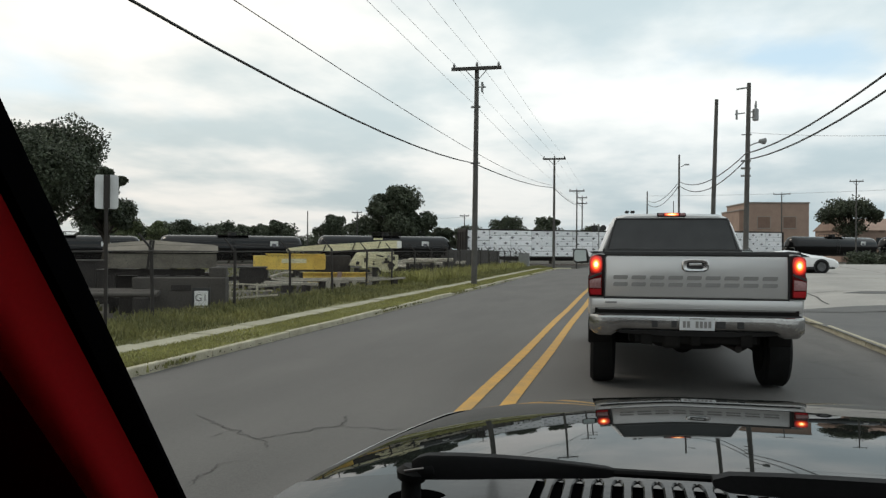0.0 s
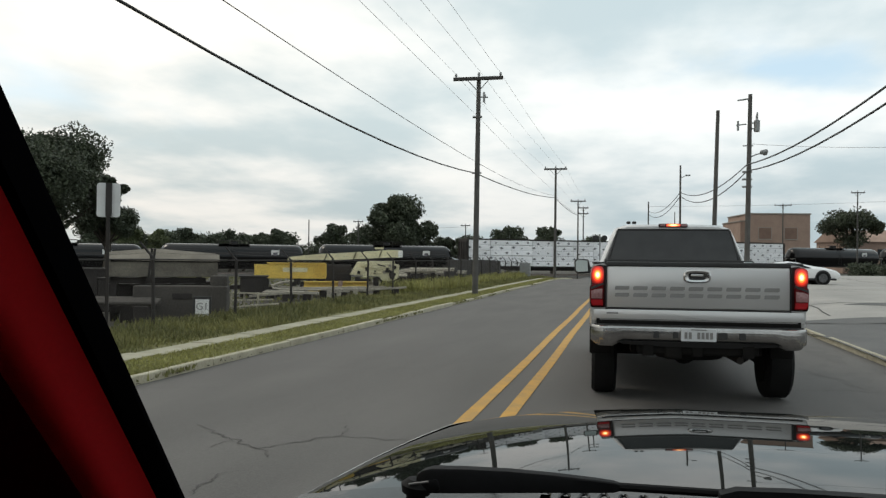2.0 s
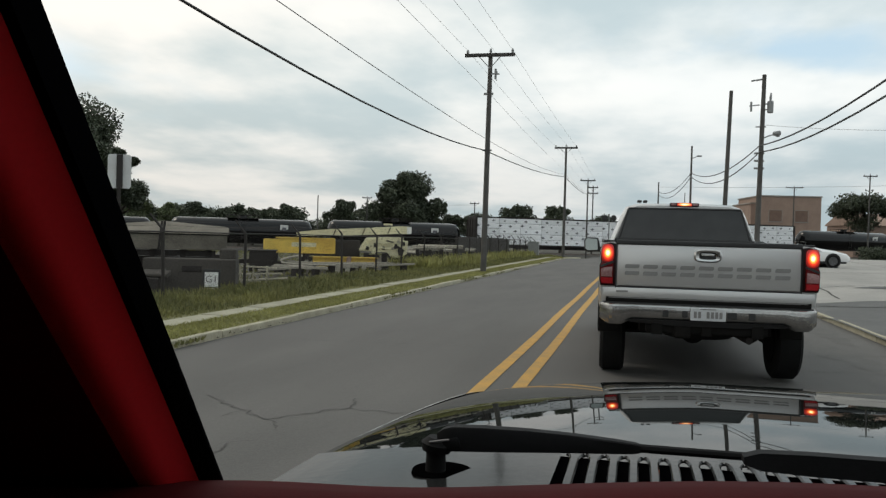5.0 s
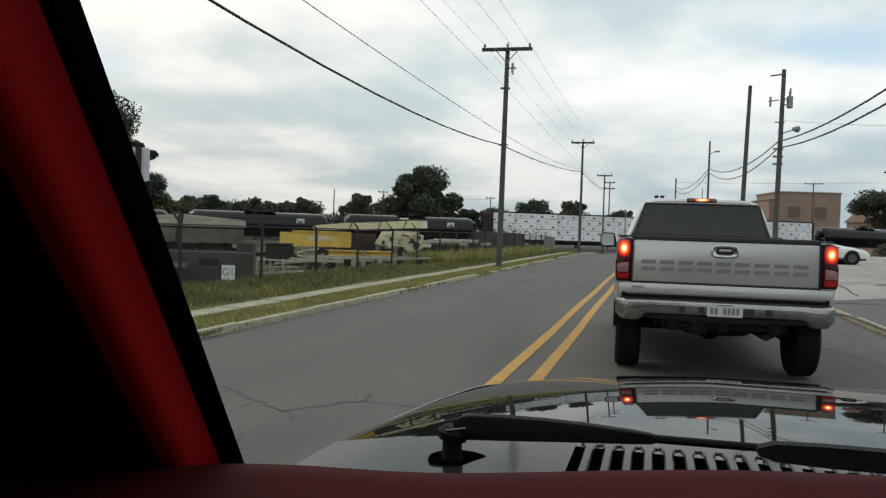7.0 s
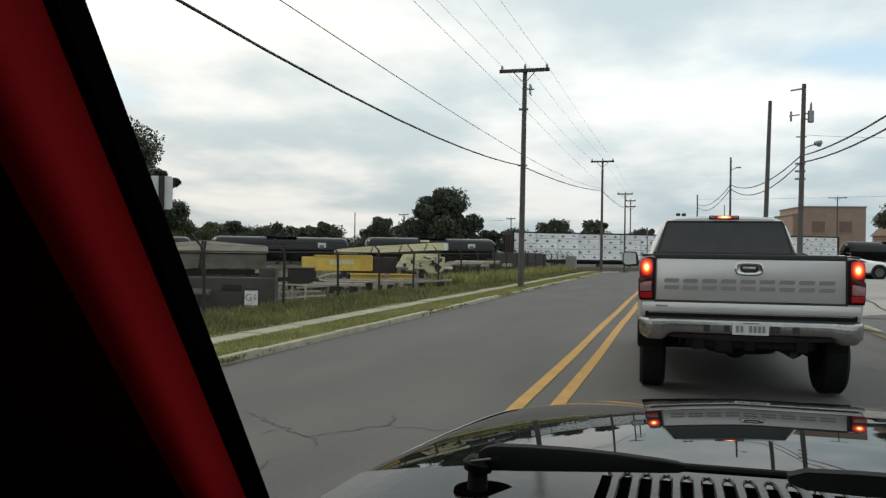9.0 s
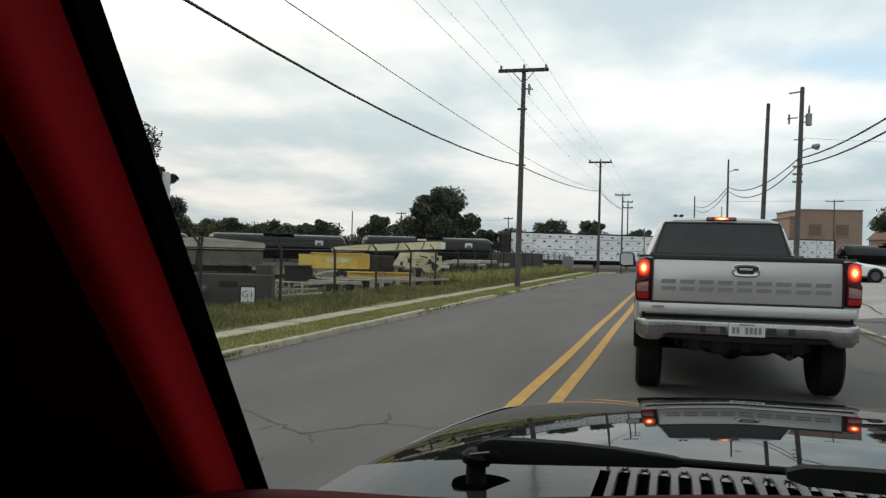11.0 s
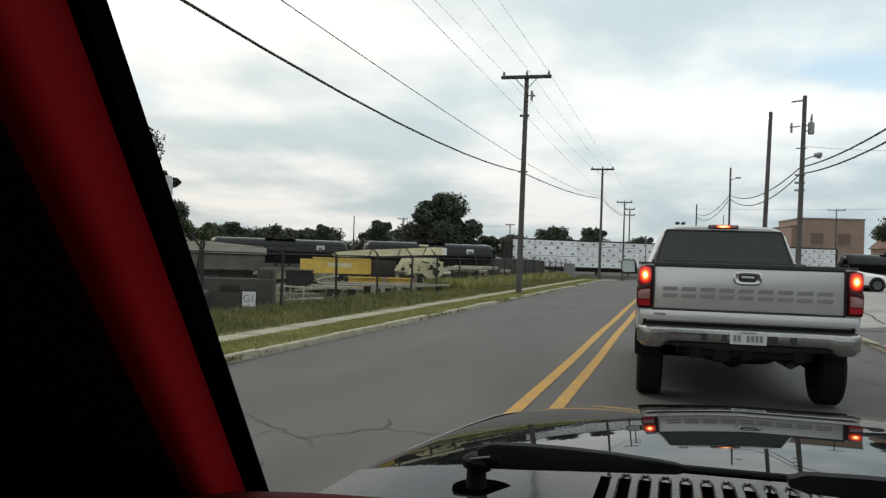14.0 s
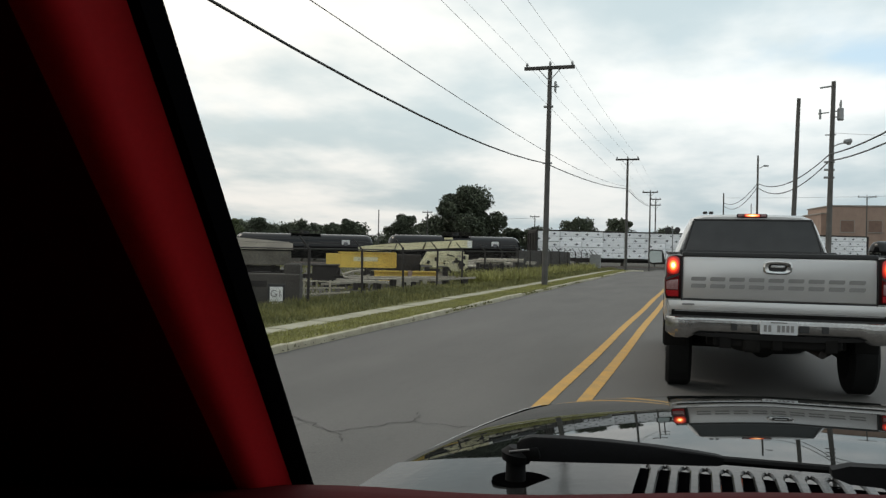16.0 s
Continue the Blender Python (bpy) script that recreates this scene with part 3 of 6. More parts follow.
def hood_z(x, y):
    u = abs(x - CX) / 0.805
    v = y - 1.25
    return 1.0946 - 0.0645 * v - 0.036 * v * v - 1.6 * max(y - 2.08, 0) ** 1.6 - 0.052 * u ** 3.2 - 0.03 * max(CX - 0.25 - x, 0) * max(y - 1.0, 0) - 0.5 * max(u - 0.97, 0)


def grid_part(name, nx, ny, f, mat, parent, thick=0.0, label="", smooth=True):
    bm = bmesh.new()
    vs = [[bm.verts.new(f(i / nx, j / ny)) for i in range(nx + 1)] for j in range(ny + 1)]
    for j in range(ny):
        for i in range(nx):
            bm.faces.new((vs[j][i], vs[j][i + 1], vs[j + 1][i + 1], vs[j + 1][i]))
    if thick:
        got = bmesh.ops.extrude_face_region(bm, geom=list(bm.faces))
        bmesh.ops.translate(bm, verts=[g for g in got["geom"] if isinstance(g, bmesh.types.BMVert)], vec=(0, 0, -thick))
        bmesh.ops.recalc_face_normals(bm, faces=bm.faces)
    return part(name, bm, mat, parent, label, smooth)


def hood_xy(u, v):
    y = 0.922 + 1.303 * v
    w = 0.805 - 0.03 * v - 0.10 * max(v - 0.8, 0) ** 1.3 * 4
    x = CX + w * (2 * u - 1)
    return x, y


def hood_point(u, v):
    x, y = hood_xy(u, v)
    return (x, y, hood_z(x, y))


hood = grid_part("hood", 80, 90, hood_point, HOOD_PAINT, car, 0.02, "glossy dark painted hood reflecting the sky")
for s in (-1, 1):
    bm = bmesh.new()
    pts = [hood_xy(0.0 if s < 0 else 1.0, v / 20) for v in range(0, 20)]
    # left tube is chrome to put in the highlight along the worn edge
    tube(bm, [(x + s * 0.006, y, hood_z(x, y)) for x, y in pts], 0.0012, 6)
    part("hood_seam", bm, CHROME if s < 0 else TRIM_BLACK, car, "worn edge of the hood, on the left its highlight put in as chrome")
    bm = bmesh.new()
    tube(bm, [(x + s * 0.001, y, hood_z(x, y) - 0.0005) for x, y in pts], 0.0024, 6)
    part("hood_gap", bm, SEAL_AND_SHADE, car)
    fw = lambda u, v, s=s: (CX + s * (0.815 + 0.12 * u), 0.6 + 1.6 * v, hood_z(CX + s * 0.74, 0.955 + 1.2 * v) - 0.03 - 0.25 * u ** 2.2)
    grid_part("fender", 8, 20, fw, HOOD_PAINT, car, 0.02)

# cowl with its row of slots: solid panel left of and between the slots
SLOT_Y0, SLOT_Y1, SLOT_P = 0.74, 0.925, 0.0209


def cowl_z(x, y):
    u = abs(x - CX) / 0.8
    return 1.120 - 0.045 * u ** 4 - 0.03 * (y - 0.9)


bm = bmesh.new()
def cowl_quad(x0, x1, y0, y1, n=1):
    for k in range(n):
        a, b = x0 + (x1 - x0) * k / n, x0 + (x1 - x0) * (k + 1) / n
        q = [bm.verts.new((x, y, cowl_z(x, y))) for x, y in ((a, y0), (b, y0), (b, y1), (a, y1))]
        bm.faces.new(q)
cowl_quad(CX - 0.754, CX + 0.78, SLOT_Y1, 0.946, 24)
cowl_quad(CX - 0.754, CX + 0.78, 0.66, SLOT_Y0, 24)
SLOT_X0 = -0.097
n_slot = 38
cowl_quad(CX - 0.754, SLOT_X0, SLOT_Y0, SLOT_Y1, 12)
cowl_quad(SLOT_X0 + n_slot * SLOT_P, CX + 0.78, SLOT_Y0, SLOT_Y1, 6)
bmesh.ops.remove_doubles(bm, verts=bm.verts, dist=1e-4)
cowl = part("cowl_panel", bm, COWL, car, "dark painted cowl panel with a row of air slots")
for k in range(n_slot):
    x0 = SLOT_X0 + k * SLOT_P
    bm = bmesh.new()
    xm = x0 + SLOT_P * 0.75
    y0, y1 = SLOT_Y0, SLOT_Y1
    rings = [(y0, 0.0050)] + [(y1 - 0.030 * (1 - q), SLOT_P / 2 - 0.0055 * math.sqrt(max(1 - q * q, 0.0)) + 0.0001) for q in (0.0, 0.3, 0.55, 0.75, 0.88, 0.96, 1.0)]
    loft(bm, [[(xm - w, y, cowl_z(xm, y) - 0.003), (xm - w, y, cowl_z(xm, y) - 0.001), (xm - w + 0.0016, y, cowl_z(xm, y) + 0.0008), (xm + w - 0.0016, y, cowl_z(xm, y) + 0.0008), (xm + w, y, cowl_z(xm, y) - 0.001), (xm + w, y, cowl_z(xm, y) - 0.003)] for y, w in rings])
    part("slot_bar", bm, COWL, cowl)
# near-black sheets close below the slots put in the shade inside them
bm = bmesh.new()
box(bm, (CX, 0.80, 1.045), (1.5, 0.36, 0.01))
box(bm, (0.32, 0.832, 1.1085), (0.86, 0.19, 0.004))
part("slot_shade_sheet", bm, SEAL_AND_SHADE, car)

# wipers
def wiper(px, py, joint, tip, blade_from, label):
    z0 = cowl_z(px, py)
    bm = bmesh.new()
    tube(bm, [(px + 0.006, py + 0.004, z0 - 0.012), (px + 0.006, py + 0.004, z0 + 0.002)], [0.034, 0.031], 24)
    part("wiper_boot", bm, SEAL_AND_SHADE, car, "black rubber boot round the wiper spindle", True)
    bm = bmesh.new()
    tube(bm, [(px, py, z0), (px, py, z0 + 0.026)], [0.0108, 0.0100], 18)
    tube(bm, [(px, py, z0 + 0.022), (px + 0.001, py, z0 + 0.030), (px + 0.002, py, z0 + 0.036)], [0.0145, 0.0165, 0.010], 18)
    box(bm, (px + 0.014, py, z0 + 0.031), (0.026, 0.020, 0.014), (0, -14, 0), 0.004)
    pivot = part("wiper_pivot", bm, WIPER, car, "black wiper spindle with a round cap", True)
    bm = bmesh.new()
    tube(bm, [(px - 0.004, py - 0.014, z0 + 0.034), (px + 0.016, py - 0.012, z0 + 0.0375)], 0.0012, 6)
    part("spindle_clip", bm, LETTER_GREY, pivot)
    bm = bmesh.new()
    a, b = Vector((px + 0.012, py, z0 + 0.037)), Vector(joint)
    d = (b - a)
    sec = []
    for t, w, h in ((-0.05, 0.005, 0.010), (-0.02, 0.008, 0.019), (0.03, 0.0095, 0.0245), (0.20, 0.0095, 0.0240), (0.42, 0.009, 0.0215), (0.65, 0.008, 0.0175), (0.86, 0.007, 0.0130), (0.96, 0.006, 0.0100), (1.0, 0.004, 0.006)):
        p = a + d * t
        bow = 0.002 * math.sin(math.pi * min(max(t, 0), 1))
        sec.append([(p.x, p.y - w, p.z + bow - h / 2), (p.x, p.y + w, p.z + bow - h / 2), (p.x, p.y + w, p.z + bow + h * 0.3), (p.x, p.y + w * 0.7, p.z + bow + h / 2), (p.x, p.y - w * 0.8, p.z + bow + h / 2), (p.x, p.y - w, p.z + bow + h * 0.38)])
    loft(bm, sec)
    part("wiper_arm", bm, WIPER, car, "black wiper arm", True)
    bm = bmesh.new()
    t2 = Vector(tip)
    tube(bm, [b - d * 0.02, b.lerp(t2, 0.5) + Vector((0, 0, 0.003)), t2], [0.0045, 0.004, 0.004], 8)
    part("wiper_rod", bm, WIPER, car)
    if blade_from is None:
        return
    bm = bmesh.new()
    p, q = Vector(blade_from), t2 + (t2 - Vector(blade_from)) * 0.05
    sec = []
    for t, h in ((0.0, 0.006), (0.015, 0.016), (0.06, 0.019), (0.5, 0.021), (0.94, 0.019), (1.0, 0.008)):
        c = p.lerp(q, t)
        sec.append([(c.x, c.y - 0.011, c.z - h / 2), (c.x, c.y + 0.011, c.z - h / 2), (c.x, c.y + 0.008, c.z + h / 2), (c.x, c.y - 0.008, c.z + h / 2)])
    loft(bm, sec)
    part("wiper_blade", bm, WIPER, car, "black rubber wiper blade", True)


wiper(-0.217, 0.823, (-0.010, 0.860, 1.1430), (0.33, 0.845, 1.143), None, "")
wiper(0.52, 0.86, (0.80, 0.87, 1.155), (1.05, 0.86, 1.145), (0.082, 0.83, 1.149), "")

# dashboard top, pillar, cabin
def dash_point(u, v):
    x = -0.62 + 1.75 * u
    yb = 0.535 + 0.12 * smooth01((x + 0.42) / 0.55)          # front edge, bowed with the windscreen
    y = yb + 0.015 - 0.40 * v
    z = 1.169 + 0.010 * math.exp(-((x + 0.30) / 0.09) ** 2) - 0.012 * max(0, 0.12 - v) / 0.12 - 0.02 * v - 0.10 * max(v - 0.55, 0) + min(max(0.0125 + 0.043 * x, 0.0), 0.03)
    return (x, y, z)


dash = grid_part("dashboard", 60, 24, dash_point, RED_DASH, car, 0.03, "faded maroon plastic dashboard top")
bm = bmesh.new()
box(bm, (CX, 0.36, 0.80), (1.5, 0.34, 0.62), bevel=0.03)
part("dash_body", bm, RED_TRIM, car)

PA, PB = Vector((-0.3265, 0.563, 1.18)), Vector((-0.168, -0.018, 1.70))     # front edge of the pillar
QA, QB = Vector((-0.3330, 0.548, 1.18)), Vector((-0.153, -0.056, 1.70))     # edge between frame and trim


def on(a, b, z):
    return a + (b - a) * ((z - 1.18) / 0.52)


def pillar_strip(name, offs, mat, label):
    """A strip whose section is given by offsets from the inner edge."""
    zs = [1.02 + 0.05 * k for k in range(18)]
    bm = bmesh.new()
    loft(bm, [[f(z) for f in offs] for z in zs], closed=False)
    return part(name, bm, mat, car, label, True)


off = lambda dx, dy: (lambda z: on(QA, QB, z) + Vector((dx, dy, 0)))
outer = lambda dx, dy: (lambda z: on(PA, PB, z) + Vector((dx, dy, 0)))
pillar_strip("pillar_frame", [outer(-0.10, 0.03), outer(-0.006, 0.012), outer(0, 0), off(0.002, 0.002), off(0, 0), off(-0.004, -0.002)], SEAL_AND_SHADE, "black windscreen frame and seal")
pillar_strip("pillar_trim", [off(-0.001, 0.001), off(-0.004, -0.006), off(-0.0075, -0.024), off(-0.0092, -0.031), off(-0.0118, -0.036), off(-0.0150, -0.0388), off(-0.0190, -0.0404), off(-0.0230, -0.0415)], RED_TRIM, "dark maroon plastic pillar trim")
# rear face of the pillar trim, its shade put in by darker colour
pillar_strip("pillar_shade_face", [off(-0.0222, -0.0412), off(-0.028, -0.043), off(-0.07, -0.047), off(-0.14, -0.065), off(-0.3, -0.10)], TRIM_SHADED, "maroon pillar face with its shade put in as darker colour")
# windowless wall, unseen, added to keep side light out of the cabin
bm = bmesh.new()
box(bm, (1.29, -0.98, 1.1), (0.04, 2.6, 1.36), bevel=0.015)
part("cabin_wall", bm, SEAL_AND_SHADE, car)
# windowless black wall put in for the shade on the driver's side
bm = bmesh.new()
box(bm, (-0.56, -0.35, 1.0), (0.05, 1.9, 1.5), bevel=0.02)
part("cabin_wall", bm, SEAL_AND_SHADE, car, "closed black wall put in for the shaded driver's side")
bm = bmesh.new()
prism(bm, [(-2.3, 1.74), (-0.15, 1.755), (-0.02, 1.735), (-0.02, 1.70), (-0.16, 1.715), (-2.3, 1.70)], 0, -0.58, 1.30)
part("roof", bm, HEADLINER, car, "dark headliner under the roof")
bm = bmesh.new()
box(bm, (CX, -2.25, 1.15), (1.8, 0.06, 1.15), bevel=0.02)
part("tailgate", bm, HOOD_PAINT, car)
bm = bmesh.new()
box(bm, (CX, -0.75, 0.42), (1.8, 3.2, 0.08))
part("floor_pan", bm, SEAL_AND_SHADE, car)
for s, x in ((-1, -0.585), (1, 1.305)):
    bm = bmesh.new()
    prism(bm, [(-2.35, 0.4), (0.7, 0.4), (0.75, 0.98), (-2.35, 1.02)], 0, x - 0.02, x + 0.02)
    part("side_panel", bm, HOOD_PAINT, car)
    for y in (-1.55, 1.35):
        disc_wheel(car, pose(CX + s * 0.76, y, 0.36), 0.36, 0.23, 0.2)
bm = bmesh.new()
box(bm, (1.24, -0.5, 1.40), (0.05, 0.12, 0.75))
part("door_post", bm, SEAL_AND_SHADE, car)
bm = bmesh.new()
tube(bm, [(1.06, 0.60, 1.16), (1.0, 0.3, 1.45), (0.92, -0.02, 1.71)], 0.03, 8)
part("pillar_frame", bm, SEAL_AND_SHADE, car)
bm = bmesh.new()
box(bm, (CX, 2.22, 0.70), (1.5, 0.1, 0.42), bevel=0.03)
part("grille", bm, TRIM_BLACK, car)
bm = bmesh.new()
box(bm, (CX, 2.28, 0.48), (1.72, 0.18, 0.2), bevel=0.04)
part("bumper", bm, CHROME, car)
for y in (-0.95,):
    bm = bmesh.new()
    box(bm, (0.75, y, 1.0), (0.5, 0.14, 0.7), bevel=0.05)
    box(bm, (0.75, y + 0.3, 0.62), (0.5, 0.55, 0.16), bevel=0.05)
    part("seat", bm, RED_TRIM, car)

# ---- pickup truck ----
PICKUP = pose(0.608, 7.82, 0.0, 0, 0, 2.9) @ Matrix.Diagonal((0.967, 1, 1, 1))
truck = thing("pickup_truck", PICKUP, "silver full-size pickup truck waiting with its brake lights lit", "pickup")
# body: cab and front
def ring(y, w_low, w_belt, w_roof, z_low, z_belt, z_roof, roof_in=0.12):
    r = []
    for s in (1, -1):
        pts = [(s * w_low * 0.96, z_low), (s * w_low, z_low + 0.12), (s * w_belt, z_belt - 0.05), (s * (w_belt - 0.015), z_belt), (s * (w_roof + 0.05), z_roof - 0.14), (s * w_roof, z_roof - 0.05), (s * (w_roof - roof_in), z_roof - 0.008), (s * 0.25, z_roof)]
        r += pts if s == 1 else pts[::-1]
    return [(x, y, z) for x, z in r]


bm = bmesh.new()
loft(bm, [ring(2.12, 0.93, 0.90, 0.655, 0.55, 1.22, 1.79), ring(2.17, 0.95, 0.92, 0.665, 0.5, 1.22, 1.815), ring(2.7, 0.97, 0.94, 0.67, 0.45, 1.21, 1.835), ring(3.6, 0.97, 0.94, 0.66, 0.45, 1.19, 1.82), ring(4.0, 0.97, 0.93, 0.62, 0.45, 1.17, 1.74)])
part("cab", bm, SILVER, truck, smooth=True)
bm = bmesh.new()
loft(bm, [[(s * w, y, z) for s, w, z in ((1, 0.94, 0.45), (1, 0.96, 0.95), (1, 0.84, zt), (-1, 0.84, zt), (-1, 0.96, 0.95), (-1, 0.94, 0.45))] for y, zt in ((3.98, 1.16), (4.6, 1.13), (5.25, 1.06), (5.45, 0.98))])
part("front_body", bm, SILVER, truck, smooth=True)
bm = bmesh.new()
glass_shape = ((-0.80, 1.30), (0.80, 1.30), (0.78, 1.40), (0.655, 1.73), (0.60, 1.755), (-0.60, 1.755), (-0.655, 1.73), (-0.78, 1.40))
loft(bm, [[(x, 2.055 + 0.12 * (z - 1.30), z) for x, z in glass_shape], [(x * 1.02, 2.125, z) for x, z in glass_shape]])
rear_window = part("rear_window", bm, REAR_GLASS, truck, "dark tinted rear window")
bm = bmesh.new()
for a, b in (((-0.80, 1.25), (-0.655, 1.74)), ((0.80, 1.25), (0.655, 1.74)), ((-0.655, 1.75), (0.655, 1.75))):
    tube(bm, [(a[0], 2.06 + 0.12 * (a[1] - 1.30), a[1]), (b[0], 2.06 + 0.12 * (b[1] - 1.30), b[1])], 0.013, 6)
part("window_gasket", bm, TRIM_BLACK, rear_window)
bm = bmesh.new()
box(bm, (0, 2.05, 1.355), (1.62, 0.03, 0.09), bevel=0.008)
part("lower_window_trim", bm, TRIM_BLACK, rear_window)
# third brake lamp
bm = bmesh.new()
box(bm, (0, 2.115, 1.80), (0.34, 0.06, 0.046), bevel=0.014)
chmsl = part("high_brake_lamp", bm, LAMP_SHELL, truck, "dark lamp bar with a lit red middle above the rear window", True)
bm = bmesh.new()
box(bm, (0, 2.078, 1.803), (0.17, 0.024, 0.034), bevel=0.008)
part("lamp_lens", bm, LAMP_HIGH, chmsl)
for e in (-1, 1):
    bm = bmesh.new()
    box(bm, (e * 0.125, 2.082, 1.802), (0.06, 0.016, 0.028), bevel=0.006)
    part("cargo_lens", bm, LAMP_CLEAR, chmsl)
# bed sides
for s in (-1, 1):
    bm = bmesh.new()
    loft(bm, [[(s * x, y, z) for x, z in ((0.80, 0.98), (0.965, 0.68 if abs(y - 1.1) > 0.52 else 0.86), (0.985, 0.95), (0.975, 1.27), (0.945, 1.345), (0.86, 1.355), (0.82, 1.33))] for y in (0.03, 0.3, 0.56, 0.6, 1.1, 1.6, 1.64, 2.08)])
    part("bed_side", bm, SILVER, truck, smooth=True)
    bm = bmesh.new()
    box(bm, (s * 0.905, 1.05, 1.358), (0.11, 2.02, 0.022), bevel=0.008)
    part("bed_rail", bm, TRIM_BLACK, truck, "black plastic bed rail cap")
bm = bmesh.new()
box(bm, (0, 1.05, 0.84), (1.62, 2.0, 0.05))
box(bm, (0, 2.06, 1.1), (1.62, 0.05, 0.5))
part("bed_floor", bm, DARK_STEEL, truck)
# tailgate with raised border and slightly recessed middle
bm = bmesh.new()
prism(bm, [(-0.835, 0.947), (0.835, 0.947), (0.835, 1.305), (0.82, 1.335), (-0.82, 1.335), (-0.835, 1.305)], 1, 0.0, 0.06, 0.012)
gate = part("tailgate", bm, SILVER, truck, "silver tailgate with a row of grey bars", True)
bm = bmesh.new()
box(bm, (0, 0.03, 1.352), (1.68, 0.085, 0.044), bevel=0.01)
part("gate_cap", bm, TRIM_BLACK, gate, "black tailgate top moulding")
bm = bmesh.new()
for s in (-1, 1):
    box(bm, (s * 0.842, 0.012, 1.12), (0.008, 0.03, 0.43))
box(bm, (0, 0.012, 0.937), (1.69, 0.03, 0.012))
part("gate_gap", bm, TRIM_BLACK, gate)
bm = bmesh.new()
def oval(w, h, y, n=24, e=0.55):
    return [(w * math.copysign(abs(math.cos(a)) ** e, math.cos(a)), y, h * math.copysign(abs(math.sin(a)) ** e, math.sin(a))) for a in [2 * math.pi * k / n for k in range(n)]]
loft(bm, [oval(0.125, 0.06, 0.0), oval(0.125, 0.06, -0.014), oval(0.112, 0.05, -0.024), oval(0.080, 0.034, -0.020), oval(0.07, 0.028, -0.008), oval(0.07, 0.028, 0.0)])
bez = part("handle_bezel", bm, CHROME, gate, "chrome oval handle surround", True)
bez.matrix_local = pose(0, 0, 1.245)
bm = bmesh.new()
loft(bm, [oval(0.069, 0.0275, -0.004), oval(0.069, 0.0275, -0.006)])
part("handle_recess", bm, TRIM_BLACK, bez)
bm = bmesh.new()
box(bm, (0, -0.016, 0.009), (0.118, 0.014, 0.024), bevel=0.005)
part("handle", bm, CHROME, bez, "chrome pull handle")
# plain grey bars in the place of the maker's name, each a pair of strips
for k in range(9):
    w, h, q = 0.136, 0.100, 0.036
    bm = bmesh.new()
    for z in ((h - q) / 2, (q - h) / 2):
        prism(bm, [(-w / 2, z - q / 2), (w / 2 - 0.012, z - q / 2), (w / 2, z - q / 2 + 0.012), (w / 2, z + q / 2), (-w / 2 + 0.012, z + q / 2), (-w / 2, z + q / 2 - 0.012)], 1, -0.004, 0.0)
    b = part("bar", bm, LETTER_GREY, gate)
    b.matrix_local = pose(-0.690 + 0.1705 * k, -0.001, 1.098)
# below the gate: sill panel, step bumper
bm = bmesh.new()
box(bm, (0, 0.02, 0.8775), (1.92, 0.05, 0.113), bevel=0.012)
part("rear_sill", bm, SILVER, truck, smooth=True)
bm = bmesh.new()
box(bm, (0, 0.035, 0.80), (1.86, 0.09, 0.09))
part("bumper_gap", bm, UNDER, truck)
bm = bmesh.new()
def bump_ring(x):
    e = abs(x) / 0.985
    b = 0.03 * e ** 2 + 0.11 * max(e - 0.88, 0) ** 2 / 0.0144
    lo = 0.594 + 0.050 * smooth01((0.78 - abs(x)) / 0.10) + 0.05 * max(e - 0.93, 0) / 0.07
    h = 0.786 - lo
    prof = [(0.0, 1.0), (-0.120, 1.0), (-0.131, 0.96), (-0.135, 0.88), (-0.137, 0.72), (-0.137, 0.56), (-0.135, 0.42), (-0.130, 0.3), (-0.122, 0.19), (-0.110, 0.09), (-0.09, 0.02), (-0.06, 0.0), (0.02, 0.0)]
    return [(x, y + (b if y < -0.01 else 0), lo + h * q) for y, q in prof]
loft(bm, [bump_ring(x) for x in (-0.985, -0.975, -0.955, -0.93, -0.90, -0.87, -0.82, -0.78, -0.73, -0.68, -0.6, -0.3, 0.0, 0.3, 0.6, 0.68, 0.73, 0.78, 0.82, 0.87, 0.90, 0.93, 0.955, 0.975, 0.985)])
bumper = part("rear_bumper", bm, BUMPER_CHROME, truck, "dulled chrome step bumper")
bm = bmesh.new()
loft(bm, [[(x, -0.098 + b, 0.782), (x, -0.098 + b, 0.795), (x, 0.0, 0.797), (x, 0.0, 0.782)] for x, b in ((-0.95, 0.08), (-0.9, 0.045), (-0.8, 0.02), (-0.4, 0.005), (0.0, 0.0), (0.4, 0.005), (0.8, 0.02), (0.9, 0.045), (0.95, 0.08))])
part("step_pad", bm, TRIM_BLACK, bumper, "black rubber step pad")
bm = bmesh.new()
loft(bm, [[(x, -0.128 + b, lo), (x, -0.10 + b, lo - d), (x, 0.0, lo - d), (x, 0.0, lo)] for x, b, lo, d in ((-0.74, 0.02, 0.634, 0.002), (-0.68, 0.015, 0.650, 0.03), (-0.3, 0.004, 0.654, 0.05), (0.3, 0.004, 0.654, 0.05), (0.68, 0.015, 0.650, 0.03), (0.74, 0.02, 0.634, 0.002))])
part("valance", bm, TRIM_BLACK, bumper, "black plastic lower valance")
for x, w, h in ((-0.38, 0.055, 0.062), (0.215, 0.085, 0.062), (0.39, 0.06, 0.062), (-0.205, 0.05, 0.06)):
    bm = bmesh.new()
    box(bm, (x, -0.134, 0.716), (w, 0.012, h), bevel=0.005)
    part("bumper_opening", bm, TRIM_BLACK, bumper)
bm = bmesh.new()
box(bm, (-0.78, -0.012, 0.897), (0.11, 0.012, 0.016), bevel=0.002)
part("sill_badge", bm, LETTER_GREY, truck)
bm = bmesh.new()
